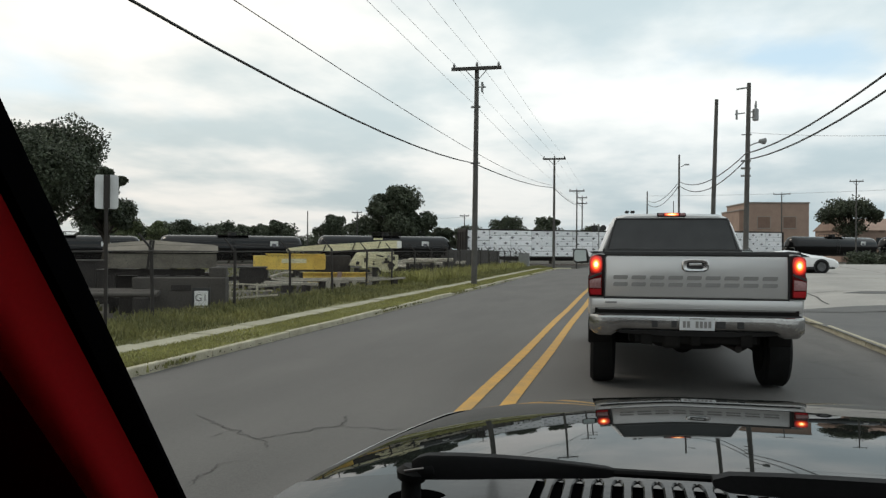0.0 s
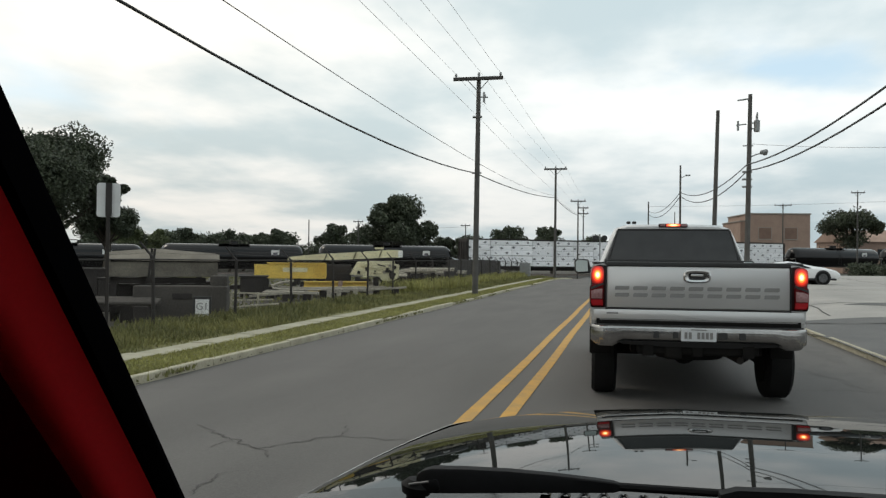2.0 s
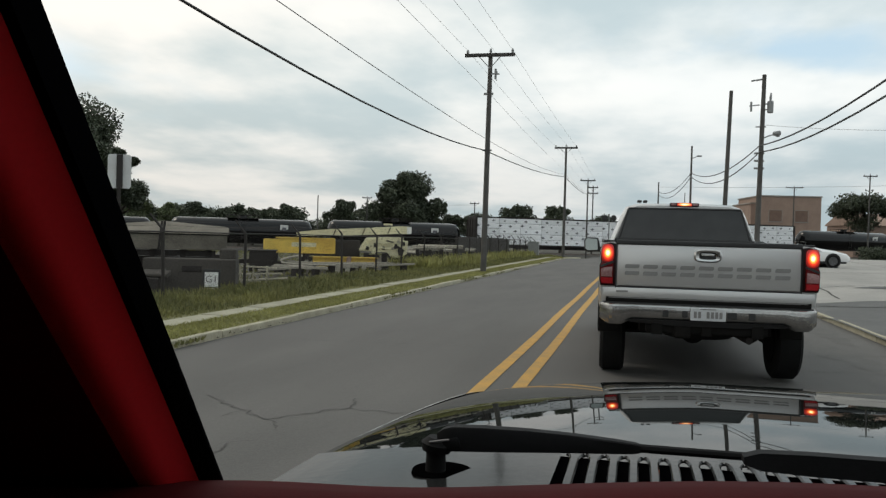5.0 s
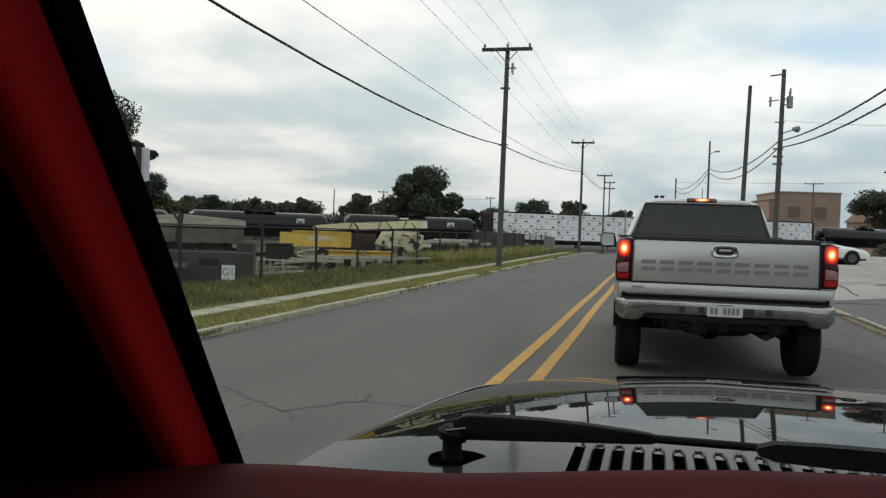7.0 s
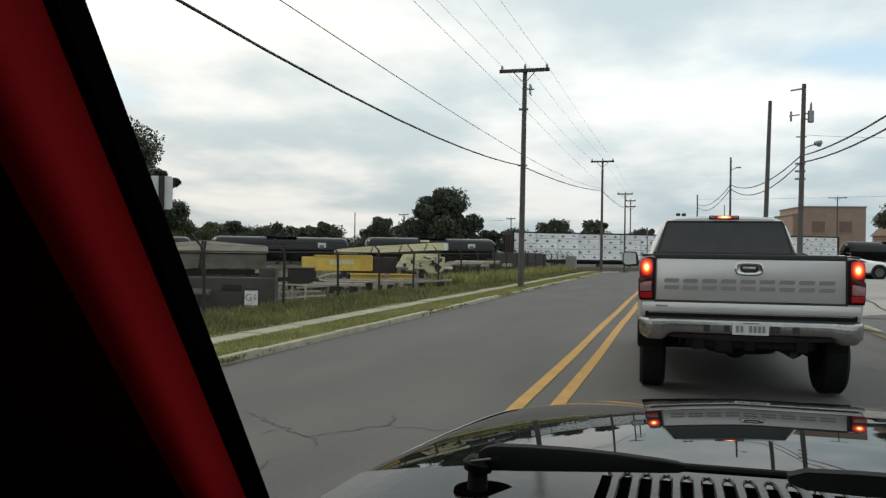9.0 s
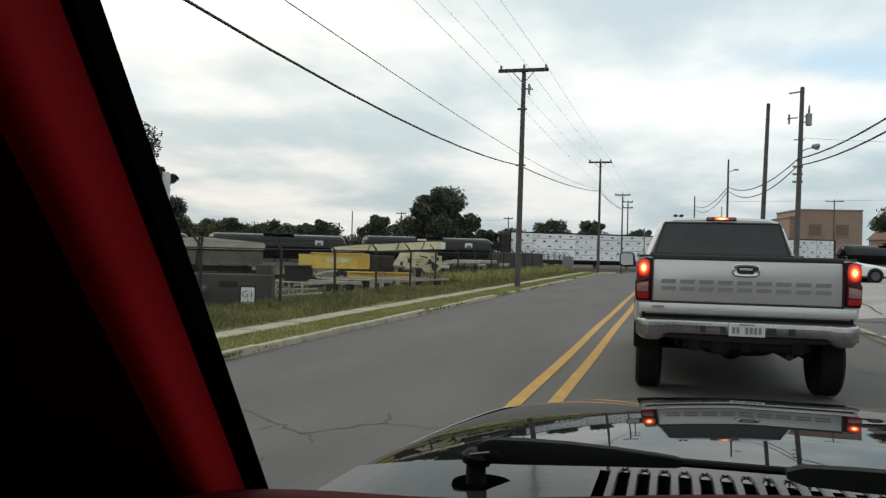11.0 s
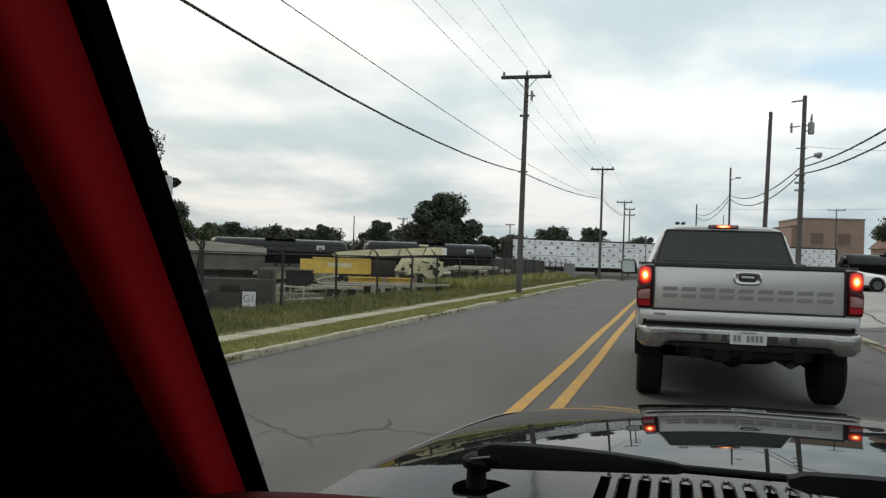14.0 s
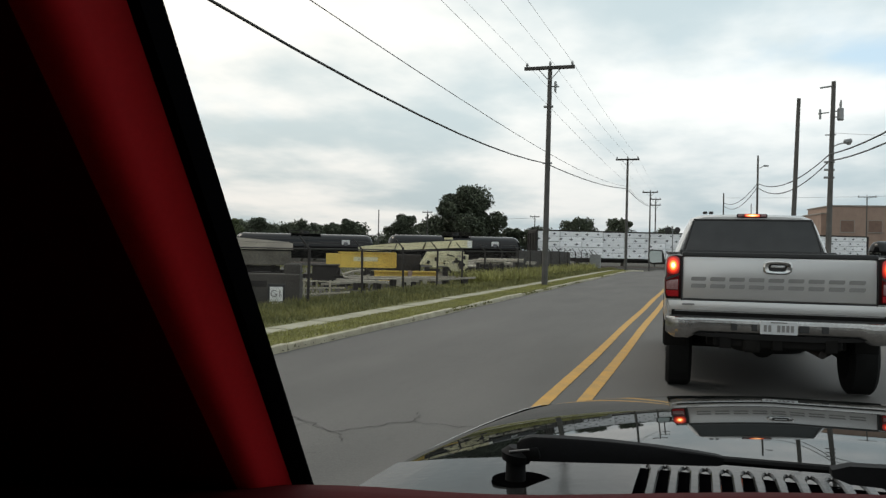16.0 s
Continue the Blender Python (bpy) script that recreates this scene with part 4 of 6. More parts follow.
box(bm, (0, 0.004, 0.838), (1.80, 0.03, 0.010))
part("sill_lip", bm, LETTER_GREY, truck)
bm = bmesh.new()
box(bm, (0, -0.150, 0.722), (0.315, 0.012, 0.118), bevel=0.006)
plate = part("number_plate", bm, PLATE_WHITE, bumper, "white number plate with dark bars")
bm = bmesh.new()
for k in range(7):
    if k != 2:
        box(bm, (-0.115 + 0.038 * k, -0.158, 0.717), (0.026, 0.004, 0.058))
box(bm, (0, -0.158, 0.769), (0.14, 0.004, 0.010))
part("plate_bars", bm, LETTER_GREY, plate)
bm = bmesh.new()
box(bm, (0, 0.18, 0.58), (1.2, 0.25, 0.1))
box(bm, (0, 0.0, 0.56), (0.09, 0.2, 0.09), bevel=0.01)
box(bm, (0.0, 0.0, 0.60), (1.1, 0.14, 0.14), bevel=0.02)
box(bm, (-0.22, -0.02, 0.55), (0.16, 0.16, 0.12), bevel=0.03)
box(bm, (0, 3.3, 0.40), (1.84, 3.3, 0.12), bevel=0.02)
box(bm, (0, 5.2, 0.36), (1.7, 0.3, 0.26), bevel=0.05)
box(bm, (0, 1.75, 0.52), (1.5, 0.5, 0.3), bevel=0.05)
for s in (-1, 1):
    box(bm, (s * 0.90, 2.9, 0.38), (0.10, 2.5, 0.2), bevel=0.02)
    box(bm, (s * 0.88, 0.52, 0.58), (0.22, 0.03, 0.24), bevel=0.01)
box(bm, (0, 1.1, 0.50), (1.5, 0.14, 0.14), bevel=0.03)
tube(bm, [(0.0, 0.95, 0.46), (0.0, 1.25, 0.46)], 0.13, 16)
box(bm, (-0.45, 2.0, 0.6), (0.1, 4.2, 0.16))
box(bm, (0.45, 2.0, 0.6), (0.1, 4.2, 0.16))
tube(bm, [(0.50, 0.5, 0.50), (0.50, 1.9, 0.5)], 0.09, 12)
tube(bm, [(0.42, 0.15, 0.52), (0.42, 0.45, 0.52)], 0.035, 10)
for s in (-1, 1):
    box(bm, (s * 0.56, 1.1, 0.6), (0.06, 1.1, 0.03))
    box(bm, (s * 0.72, 1.1, 0.85), (0.24, 1.1, 0.03))
part("underbody", bm, UNDER, truck, "dark axle, frame, hitch and exhaust")
bm = bmesh.new()
n = 28
loft(bm, [[((0.17 + q) * math.cos(a), 0.62 + (0.17 + q) * math.sin(a), 0.555 + z) for q, z in ((0.0, -0.07), (0.15, -0.11), (0.20, -0.07), (0.20, 0.07), (0.15, 0.11), (0.0, 0.07))] for a in [2 * math.pi * k / n for k in range(n + 1)]], caps=False)
part("spare_tyre", bm, RUBBER, truck, "spare tyre slung under the bed", True)
bm = bmesh.new()
tube(bm, [(0.30, 0.55, 0.52), (0.36, 0.25, 0.50), (0.40, 0.02, 0.485)], 0.035, 12)
part("exhaust_pipe", bm, DARK_STEEL, truck)
# lamps: dark housing, stepped red lens, lit upper cell, pale reversing cell
for s in (-1, 1):
    bm = bmesh.new()
    prism(bm, [(s * 0.846, 0.945), (s * 0.985, 0.945), (s * 0.995, 0.985), (s * 0.998, 1.13), (s * 0.985, 1.16), (s * 0.985, 1.26), (s * 0.965, 1.325), (s * 0.90, 1.345), (s * 0.846, 1.335)][::s], 1, -0.015, 0.16, 0.008)
    lamp = part("tail_lamp", bm, LAMP_SHELL, truck, "tail lamp with lit upper cell in a black surround", True)
    bm = bmesh.new()
    prism(bm, [(s * 0.866, 0.958), (s * 0.975, 0.958), (s * 0.990, 0.992), (s * 0.992, 1.125), (s * 0.976, 1.155), (s * 0.976, 1.25), (s * 0.955, 1.31), (s * 0.90, 1.328), (s * 0.866, 1.318)][::s], 1, -0.034, -0.01, 0.010)
    lens = part("lens", bm, LAMP_RED, lamp, "red lens", True)
    bm = bmesh.new()
    loft(bm, [[(s * 0.923 + q * x, y, 1.248 + q * z) for x, _, z in oval(0.060, 0.082, 0, 24, 0.62)] for q, y in ((1.0, -0.028), (1.0, -0.036), (0.86, -0.043))])
    part("brake_segment", bm, LAMP_LIT, lens, "lit red brake lens", True)
    bm = bmesh.new()
    box(bm, (s * 0.926, -0.036, 1.145), (0.128, 0.008, 0.020), (0, s * 22, 0), bevel=0.002)
    part("dark_divider", bm, TRIM_BLACK, lens)
    bm = bmesh.new()
    prism(bm, [(s * 0.876, 1.028), (s * 0.982, 1.028), (s * 0.984, 1.098), (s * 0.95, 1.112), (s * 0.876, 1.122)][::s], 1, -0.041, -0.030, 0.004)
    part("reverse_lamp", bm, LAMP_CLEAR, lens, "pale reversing lamp cell", True)
    bm = bmesh.new()
    prism(bm, [(s * 0.872, 0.966), (s * 0.968, 0.966), (s * 0.980, 0.990), (s * 0.982, 1.018), (s * 0.872, 1.018)][::s], 1, -0.040, -0.030, 0.004)
    part("reflector", bm, LAMP_REFLECTOR, lens, "red reflector panel")
    bm = bmesh.new()
    prism(bm, [(s * 0.955, 1.215), (s * 1.14, 1.205), (s * 1.185, 1.235), (s * 1.19, 1.37), (s * 1.16, 1.405), (s * 1.0, 1.40), (s * 0.985, 1.36)][::s], 1, 3.30, 3.42, 0.018)
    mirror = part("door_mirror", bm, TRIM_BLACK, truck, "large door mirror in a black housing", True)
    bm = bmesh.new()
    prism(bm, [(s * 1.0, 1.235), (s * 1.135, 1.225), (s * 1.168, 1.245), (s * 1.172, 1.36), (s * 1.15, 1.388), (s * 1.01, 1.383)][::s], 1, 3.285, 3.297, 0.003)
    part("mirror_glass", bm, MIRROR, mirror).matrix_local = pose(0, 3.278, 1.31, -8, 0, 0) @ pose(0, -3.29, -1.31)
    for y in (1.10, 4.75):
        wheel = disc_wheel(truck, pose(s * 0.885 + 0.05, y, 0.385), 0.385, 0.255, 0.215)
        bm = bmesh.new()
        tube(bm, [(-s * 0.136, 0, 0), (-s * 0.10, 0, 0)], 0.235, 24)
        part("brake_drum", bm, UNDER, wheel)
# roof clearance lamps
bm = bmesh.new()
for x in (-0.5, -0.43):
    box(bm, (x, 2.6, 1.855), (0.05, 0.12, 0.03), bevel=0.01)
part("roof_fitting", bm, TRIM_BLACK, truck)

# ---- poles and wires ----


def insulator(bm, p, h=0.16):
    tube(bm, [p, (p[0], p[1], p[2] + h * 0.5), (p[0], p[1], p[2] + h)], [0.03, 0.055, 0.03], 8)


def utility_pole(x, y, z_top, r, arm=0.0, arm_drop=0.12, label="", lean=(0, 0), arm_two=False):
    z0 = base_z(x, y) - 0.1
    pole = thing("utility_pole", pose(x, y, z0), label or "weathered grey wooden utility pole", "utility pole")
    h = z_top - z0
    r *= 0.78
    top = Vector((lean[0], lean[1], h))
    bm = bmesh.new()
    tube(bm, [top * k for k in (0, 0.25, 0.5, 0.75, 1)], [r, r * 0.93, r * 0.86, r * 0.78, r * 0.7], 12)
    part("post", bm, POLE_WOOD, pole, smooth=True)
    if arm:
        for k in range(2 if arm_two else 1):
            zc = h - arm_drop - 0.75 * k
            bm = bmesh.new()
            box(bm, (top.x, top.y - r - 0.03, zc), (arm, 0.10, 0.13), bevel=0.01)
            a = part("crossarm", bm, ARM_WOOD, pole, "dark wooden crossarm")
            for s in (-1, 1):
                bm = bmesh.new()
                insulator(bm, (top.x + s * (arm / 2 - 0.1), top.y - r - 0.03, zc + 0.06))
                part("insulator", bm, GALV, a)
                bm = bmesh.new()
                tube(bm, [(top.x + s * 0.42, top.y - r - 0.03, zc - 0.05), (top.x, top.y - r, zc - 0.5)], 0.018, 6)
                part("brace", bm, GALV, a)
        bm = bmesh.new()
        insulator(bm, (top.x, top.y, h), 0.2)
        part("top_insulator", bm, GALV, pole)
    return pole


def wire(points, r, mat, label, sag=0.5, seg=14):
    bm = bmesh.new()
    pts = []
    for a, b in zip(points, points[1:]):
        a, b = Vector(a), Vector(b)
        sg = sag[min(len(pts) // seg, len(sag) - 1)] if isinstance(sag, tuple) else sag
        for k in range(seg):
            t = k / seg
            p = a.lerp(b, t)
            p.z -= 4 * sg * t * (1 - t)
            pts.append(p)
    pts.append(Vector(points[-1]))
    tube(bm, pts, r, 6)
    ob = part("overhead_cable", bm, mat)
    return tagged(ob, label, "cable", "overhead cables")


P1, P2, P3, P4 = (-5.74, 31.0), (-5.46, 62.8), (-5.55, 93.0), (-5.75, 108.0)
POLES_L = "tall weathered wooden pole with a single crossarm beside the kerb"
p1 = utility_pole(P1[0], P1[1], 8.41, 0.150, 1.93, 0.08, POLES_L, (0.06, 0))
utility_pole(P2[0], P2[1], 8.42, 0.14, 1.74, 0.06, POLES_L)
utility_pole(P3[0], P3[1], 8.15, 0.13, 1.7, 0.06, "distant wooden pole with a crossarm by the railway crossing")
utility_pole(P4[0], P4[1], 8.35, 0.13, 1.3, 0.06, "distant wooden pole with two crossarms", arm_two=True)
utility_pole(-5.9, -9.0, 8.6, 0.16, 1.93, 0.08, POLES_L)
bm = bmesh.new()
z0 = 7.75
tube(bm, [(0, 0, z0), (0.42, 0, z0 - 0.02)], 0.025, 6)
tube(bm, [(0.27, 0, z0 - 0.2), (0.27, 0, z0 + 0.18)], 0.045, 8)
box(bm, (0.31, 0, z0 + 0.02), (0.06, 0.1, 0.12))
tube(bm, [(0.27, 0, z0 - 0.2), (0.33, -0.02, z0 - 0.27)], 0.02, 6)
part("cutout_switch", bm, GALV, p1, "grey fuse cutout on a bracket")
for z, r in ((6.98, 0.05), (4.82, 0.035)):
    bm = bmesh.new()
    tube(bm, [(-0.16, 0, z), (0.2, 0, z)], r, 8)
    part("bracket", bm, GALV, p1)
for dx, z in ((-0.86, 8.58), (0.04, 8.72), (0.88, 8.58)):
    wire([(-5.9 + dx, -9, z + 0.1), (P1[0] + dx, 31, z), (P2[0] + dx * 0.9, 62.8, z - 0.1), (P3[0] + dx * 0.9, 93, z - 0.3)], 0.0052, WIRE, "thin grey power line strung from pole to pole", 0.16)
wire([(-5.9, -9, 7.45), (-5.75, 31, 6.95), (-5.46, 62.8, 6.6), (-5.3, 93, 6.4)], 0.0058, WIRE, "thin grey neutral line between the poles", 0.1)
wire([(-6.1, -9, 5.75), (-5.68, 31, 5.1), (-5.46, 62.8, 6.35), (-5.5, 93, 6.6)], 0.0085, CABLE, "thin service cable between the poles", (0.25, 0.22))
wire([(-6.1, -9, 5.95), (-5.80, 31, 4.72), (-5.5, 62.8, 6.2), (-5.5, 93, 6.5)], 0.022, CABLE, "thick black telephone cable sagging between the poles", (1.0, 0.22))

R1, R2, R3, R4 = (5.4, 40.6), (4.3, 45.0), (4.1, 69.6), (2.5, 110.0)
rp = utility_pole(R1[0], R1[1], 9.3, 0.17, label="tall wooden pole with transformer and street lamp at the lot's edge", lean=(0.12, 0))
rz = base_z(*R1) - 0.1
bm = bmesh.new()
tube(bm, [(0.42, 0, 7.62), (0.42, 0, 7.66), (0.42, 0, 8.14), (0.42, 0, 8.18)], [0.11, 0.14, 0.14, 0.10], 16)
tube(bm, [(0.42, 0, 8.16), (0.42, 0, 8.34), (0.44, 0, 8.55)], [0.045, 0.06, 0.03], 8)
box(bm, (0.24, 0, 7.78), (0.22, 0.06, 0.05))
box(bm, (0.24, 0, 8.04), (0.22, 0.06, 0.05))
part("transformer", bm, GALV, rp, "grey can transformer")
bm = bmesh.new()
tube(bm, [(0.1, 0, 6.42), (0.35, -0.08, 6.54), (0.58, -0.12, 6.60)], 0.028, 8)
box(bm, (0.72, -0.14, 6.66), (0.36, 0.22, 0.20), (0, -12, 0), bevel=0.07)
tube(bm, [(0.76, -0.14, 6.50), (0.76, -0.14, 6.60)], [0.08, 0.13], 10)
part("street_lamp", bm, GALV, rp, "grey bracket street lamp")
for nm, a, b, r in (("top_bracket", (-0.45, 9.12), (0.15, 9.2), 0.04), ("cutout_arm", (-0.5, 7.95), (-0.05, 8.0), 0.03), ("cutout_switch", (-0.42, 7.7), (-0.42, 8.15), 0.05), ("clamp", (-0.2, 6.98), (0.25, 6.98), 0.03), ("clamp", (-0.22, 5.75), (0.22, 5.75), 0.05), ("clamp", (-0.22, 5.4), (0.22, 5.4), 0.05), ("clamp", (-0.22, 5.05), (0.22, 5.05), 0.05)):
    bm = bmesh.new()
    tube(bm, [(a[0], 0, a[1]), (b[0], 0, b[1])], r, 8)
    part(nm, bm, GALV, rp)
utility_pole(R2[0], R2[1], 9.36, 0.17, label="bare dark wooden pole without crossarm", lean=(0.22, 0))
r3 = utility_pole(R3[0], R3[1], 9.3, 0.13, label="distant wooden pole with a lamp bracket")
bm = bmesh.new()
tube(bm, [(0, 0, 8.4), (0.45, 0, 8.6)], 0.03, 6)
box(bm, (0.6, 0, 8.62), (0.4, 0.2, 0.12), bevel=0.04)
part("street_lamp", bm, GALV, r3)
utility_pole(R4[0], R4[1], 9.2, 0.15, label="far wooden pole beyond the crossing")
utility_pole(6.2, 3.0, 9.3, 0.16, label="wooden pole beside the apron")
for x0, z0, z1, dz, sg in ((5.6, 6.25, 6.0, 0.0, (0.85, 0.75, 0.8)), (6.2, 6.5, 5.7, -0.38, (1.0, 0.95, 1.0))):
    wire([(x0, 3.0, z0), (R1[0], R1[1], z1), (R3[0], R3[1], 7.1 + dz * 0.8), (R4[0], R4[1], 8.0 + dz)], 0.029, CABLE, "thick black bundled cable looping between poles", sg)
wire([(R1[0], R1[1], 6.98), (20, 34, 6.6)], 0.010, WIRE, "thin service wire crossing the lot", 0.5)
wire([(R4[0], R4[1], 8.6), (60, 112, 11.0)], 0.02, WIRE, "distant power line over the tracks", 0.6)


def place(px, depth):
    """A spot by its bearing (metres sideways at one metre ahead of the first view) and its depth."""
    a = radians(12.67)
    return (px * math.cos(a) - math.sin(a)) * depth, (px * math.sin(a) + math.cos(a)) * depth


for b, d, zt, arm in ((-0.1655, 118, 6.9, 0), (-0.105, 125, 7.1, 1.6), (0.026, 130, 6.9, 1.5), (0.413, 120, 10.0, 2.4), (0.504, 100, 10.2, 1.6), (0.281, 150, 10.6, 0)):
    x, y = place(b, d)
    utility_pole(x, y, zt, 0.13, arm, 0.1, "far wooden utility pole beyond the railway")

far_a, far_b = place(-0.105, 125), place(0.026, 130)
wire([(far_a[0], far_a[1], 6.75), (far_b[0], far_b[1], 6.6)], 0.025, WIRE, "distant power line past the big tree", 0.35)

# road sign by the fence, seen from its back
sx, sy = -7.22, 10.3
sign = thing("road_sign", pose(sx, sy, 0.03, 0, 0, -28), "bare metal sign panel on a post, seen from behind", "road sign")
bm = bmesh.new()
box(bm, (0, 0, 1.0), (0.048, 0.035, 2.0), (0, 0, 58), bevel=0.006)
part("post", bm, DARK_STEEL, sign, "dull steel channel post")
bm = bmesh.new()
prism(bm, [(-0.157, -0.215), (-0.13, -0.242), (0.13, -0.242), (0.157, -0.215), (0.157, 0.215), (0.13, 0.242), (-0.13, 0.242), (-0.157, 0.215)], 1, 0.03, 0.042)
part("panel", bm, SIGN_BACK, sign, "bare pale metal panel with rounded corners").matrix_local = pose(0, 0, 2.135, 0, 0, 58)
bm = bmesh.new()
box(bm, (0.005, 0.0, 0.0), (0.082, 0.05, 0.475), bevel=0.006)
part("sign_backbone", bm, RUST_POST, sign, "dark upright bracket").matrix_local = pose(0, 0, 2.135, 0, 0, 58)

# ---- wire fence ----
FX = -8.2
fence = thing("wire_fence", pose(FX, 0, 0), "rusty chain-link fence with outward barbed-wire arms", "fence")
bm = bmesh.new()
tube(bm, [(0, 0, -0.1), (0, 0, 1.36)], 0.032, 10)
post0 = part("post", bm, RUST_POST, fence, "rust-dark steel fence post")
post0.matrix_local = pose(0, 4.0, 0)
bm = bmesh.new()
tube(bm, [(0, 0, 1.34), (-0.24, -0.02, 1.62)], [0.026, 0.016], 8)
arm0 = part("barb_arm", bm, RUST_POST, fence)
arm0.matrix_local = pose(0, 4.0, 0)
fence_ys = [4.0 + 3.03 * k for k in range(22)]
for k, y in enumerate(fence_ys[1:]):
    m = pose(random.uniform(-0.02, 0.02), y + random.uniform(-0.05, 0.05), base_z(FX, y) + random.uniform(-0.04, 0.03), random.uniform(-1.2, 1.2), random.uniform(-1.2, 1.2), 0)
    piece("post", post0, m, fence)
    piece("barb_arm", arm0, m, fence)
bm = bmesh.new()
tube(bm, [(0, y, base_z(FX, y) + 1.31 + 0.012 * math.sin(y)) for y in fence_ys], 0.014, 6)
part("top_rail", bm, RUST_POST, fence)
for k, (dx, dz) in enumerate(((-0.09, 1.44), (-0.165, 1.52), (-0.23, 1.60))):
    bm = bmesh.new()
    pts = []
    for a, b in zip(fence_ys, fence_ys[1:]):
        for j in range(5):
            y = a + (b - a) * j / 5
            pts.append((dx, y, base_z(FX, y) + dz - 0.05 * (j / 5) * (1 - j / 5) * 4 * (0.6 + 0.4 * math.sin(a * 7 + k))))
    tube(bm, pts, 0.0035, 4)
    part("barbed_wire", bm, RUST_POST, fence)
vs, fs = [], []
pitch, r = 0.075, 0.0008
y = fence_ys[0]
while y < fence_ys[-1] - 1.3:
    for s in (1, -1):
        y0, y1 = (y, y + 1.28) if s > 0 else (y + 1.28, y)
        n = len(vs)
        for yy, zz in ((y0, 0.03), (y1, 1.31)):
            z = base_z(FX, yy) + zz
            vs += [(r, yy - r, z), (r, yy + r, z), (-r, yy, z)]
        fs += [(n, n + 1, n + 4, n + 3), (n + 1, n + 2, n + 5, n + 4), (n + 2, n, n + 3, n + 5)]
    y += pitch
tagged(raw("chain_link", vs, fs, LINK, fence, "diamond wire netting"), kind="stuff")

# ---- storage yard behind the fence ----



def yard_at(b, d, z=0.0, turn=0.0):
    x, y = place(b, d)
    return pose(x, y, z + base_z(x, y), 0, 0, 12.67 + turn)


# big grey crate on a dark rack
crate = thing("storage_crate", yard_at(-0.338, 18.6, -0.06, 16), "weathered grey boarded crate with pitched lid on a rack", "crate")
bm = bmesh.new()
prism(bm, [(-0.5, 0.98), (0.5, 0.98), (0.5, 1.30), (-0.5, 1.30)], 0, -1.2, 1.1, 0.012)
part("crate_body", bm, CRATE, crate)
bm = bmesh.new()
loft(bm, [[(x, -0.54, 1.335), (x, 0.54, 1.335), (x, 0.52, 1.36 + 0.3 * h), (x, 0.05, 1.36 + h), (x, -0.52, 1.345)] for x, h in ((-1.24, 0.14), (-1.2, 0.17), (-0.3, 0.25), (1.05, 0.15), (1.14, 0.12))])
part("crate_lid", bm, CRATE, crate, "grey sheet lid")
bm = bmesh.new()
box(bm, (0, 0, 1.318), (2.2, 0.9, 0.04))
part("lid_gap", bm, DARK_STEEL, crate)
bm = bmesh.new()
for x in (-0.33, -0.27):
    box(bm, (x, -0.515, 1.27), (0.05, 0.03, 0.66), (0, 6, 0))
part("strap", bm, DARK_STEEL, crate, "dark strap over the crate")
for x in (-1.1, -0.5, 0.15, 0.7):
    each("rack_leg", [((x, y, 0.47), (0.12, 0.12, 1.0)) for y in (-0.3, 0.35)], DARK_STEEL, crate)
each("rack_beam", [((-0.2, -0.3, 0.90), (2.1, 0.12, 0.12)), ((-0.3, -0.2, 0.25), (1.6, 0.5, 0.16))], DARK_STEEL, crate)
each("rack_box", [((-0.2, 0.3, 0.55), (2.1, 0.3, 0.5))], DARK_STEEL, crate, "dark steel box on the rack")

blk = thing("concrete_block", yard_at(-0.322, 17.6, 0, 8), "stained grey concrete block with a white notice", "concrete block")
bm = bmesh.new()
box(bm, (0.0, 0.3, 0.36), (1.95, 0.6, 0.76), bevel=0.03)
part("block_body", bm, BLOCK, blk)
bm = bmesh.new()
box(bm, (0.78, 0.35, 0.80), (0.36, 0.4, 0.32), bevel=0.03)
part("upper_block", bm, BLOCK, blk)
bm = bmesh.new()
box(bm, (0.05, -0.012, 0.52), (0.42, 0.02, 0.13), bevel=0.008)
part("opening", bm, DARK_STEEL, blk)
notice = thing("notice_board", yard_at(-0.2945, 17.15, 0, 8), "white notice with dark lettering in a black frame", "sign")
bm = bmesh.new()
box(bm, (0, 0, 0.32), (0.37, 0.03, 0.45), bevel=0.008)
part("frame", bm, BLACK_INK, notice, "black frame")
bm = bmesh.new()
box(bm, (0, -0.018, 0.325), (0.275, 0.008, 0.315))
part("face", bm, SIGN_WHITE, notice)
bm = bmesh.new()
box(bm, (0, -0.018, 0.135), (0.275, 0.008, 0.03))
part("lower_strip", bm, SIGN_WHITE, notice)


def letters(text, size, mat, parent, m, name="lettering"):
    cu = bpy.data.curves.new(name, "FONT")
    cu.body, cu.size, cu.align_x, cu.align_y, cu.extrude = text, size, "CENTER", "CENTER", 0.002
    tmp = bpy.data.objects.new(name, cu)
    scene.collection.objects.link(tmp)
    me = bpy.data.meshes.new_from_object(tmp.evaluated_get(bpy.context.evaluated_depsgraph_get()))
    bpy.data.objects.remove(tmp)
    bpy.data.curves.remove(cu)
    me.materials.clear()
    me.materials.append(mat)
    ob = new(name, me)
    ob.parent = parent
    ob.matrix_local = m
    return ob


letters("G1", 0.21, LETTER_GREY, notice, pose(0, -0.025, 0.33, 90, 0, 0))

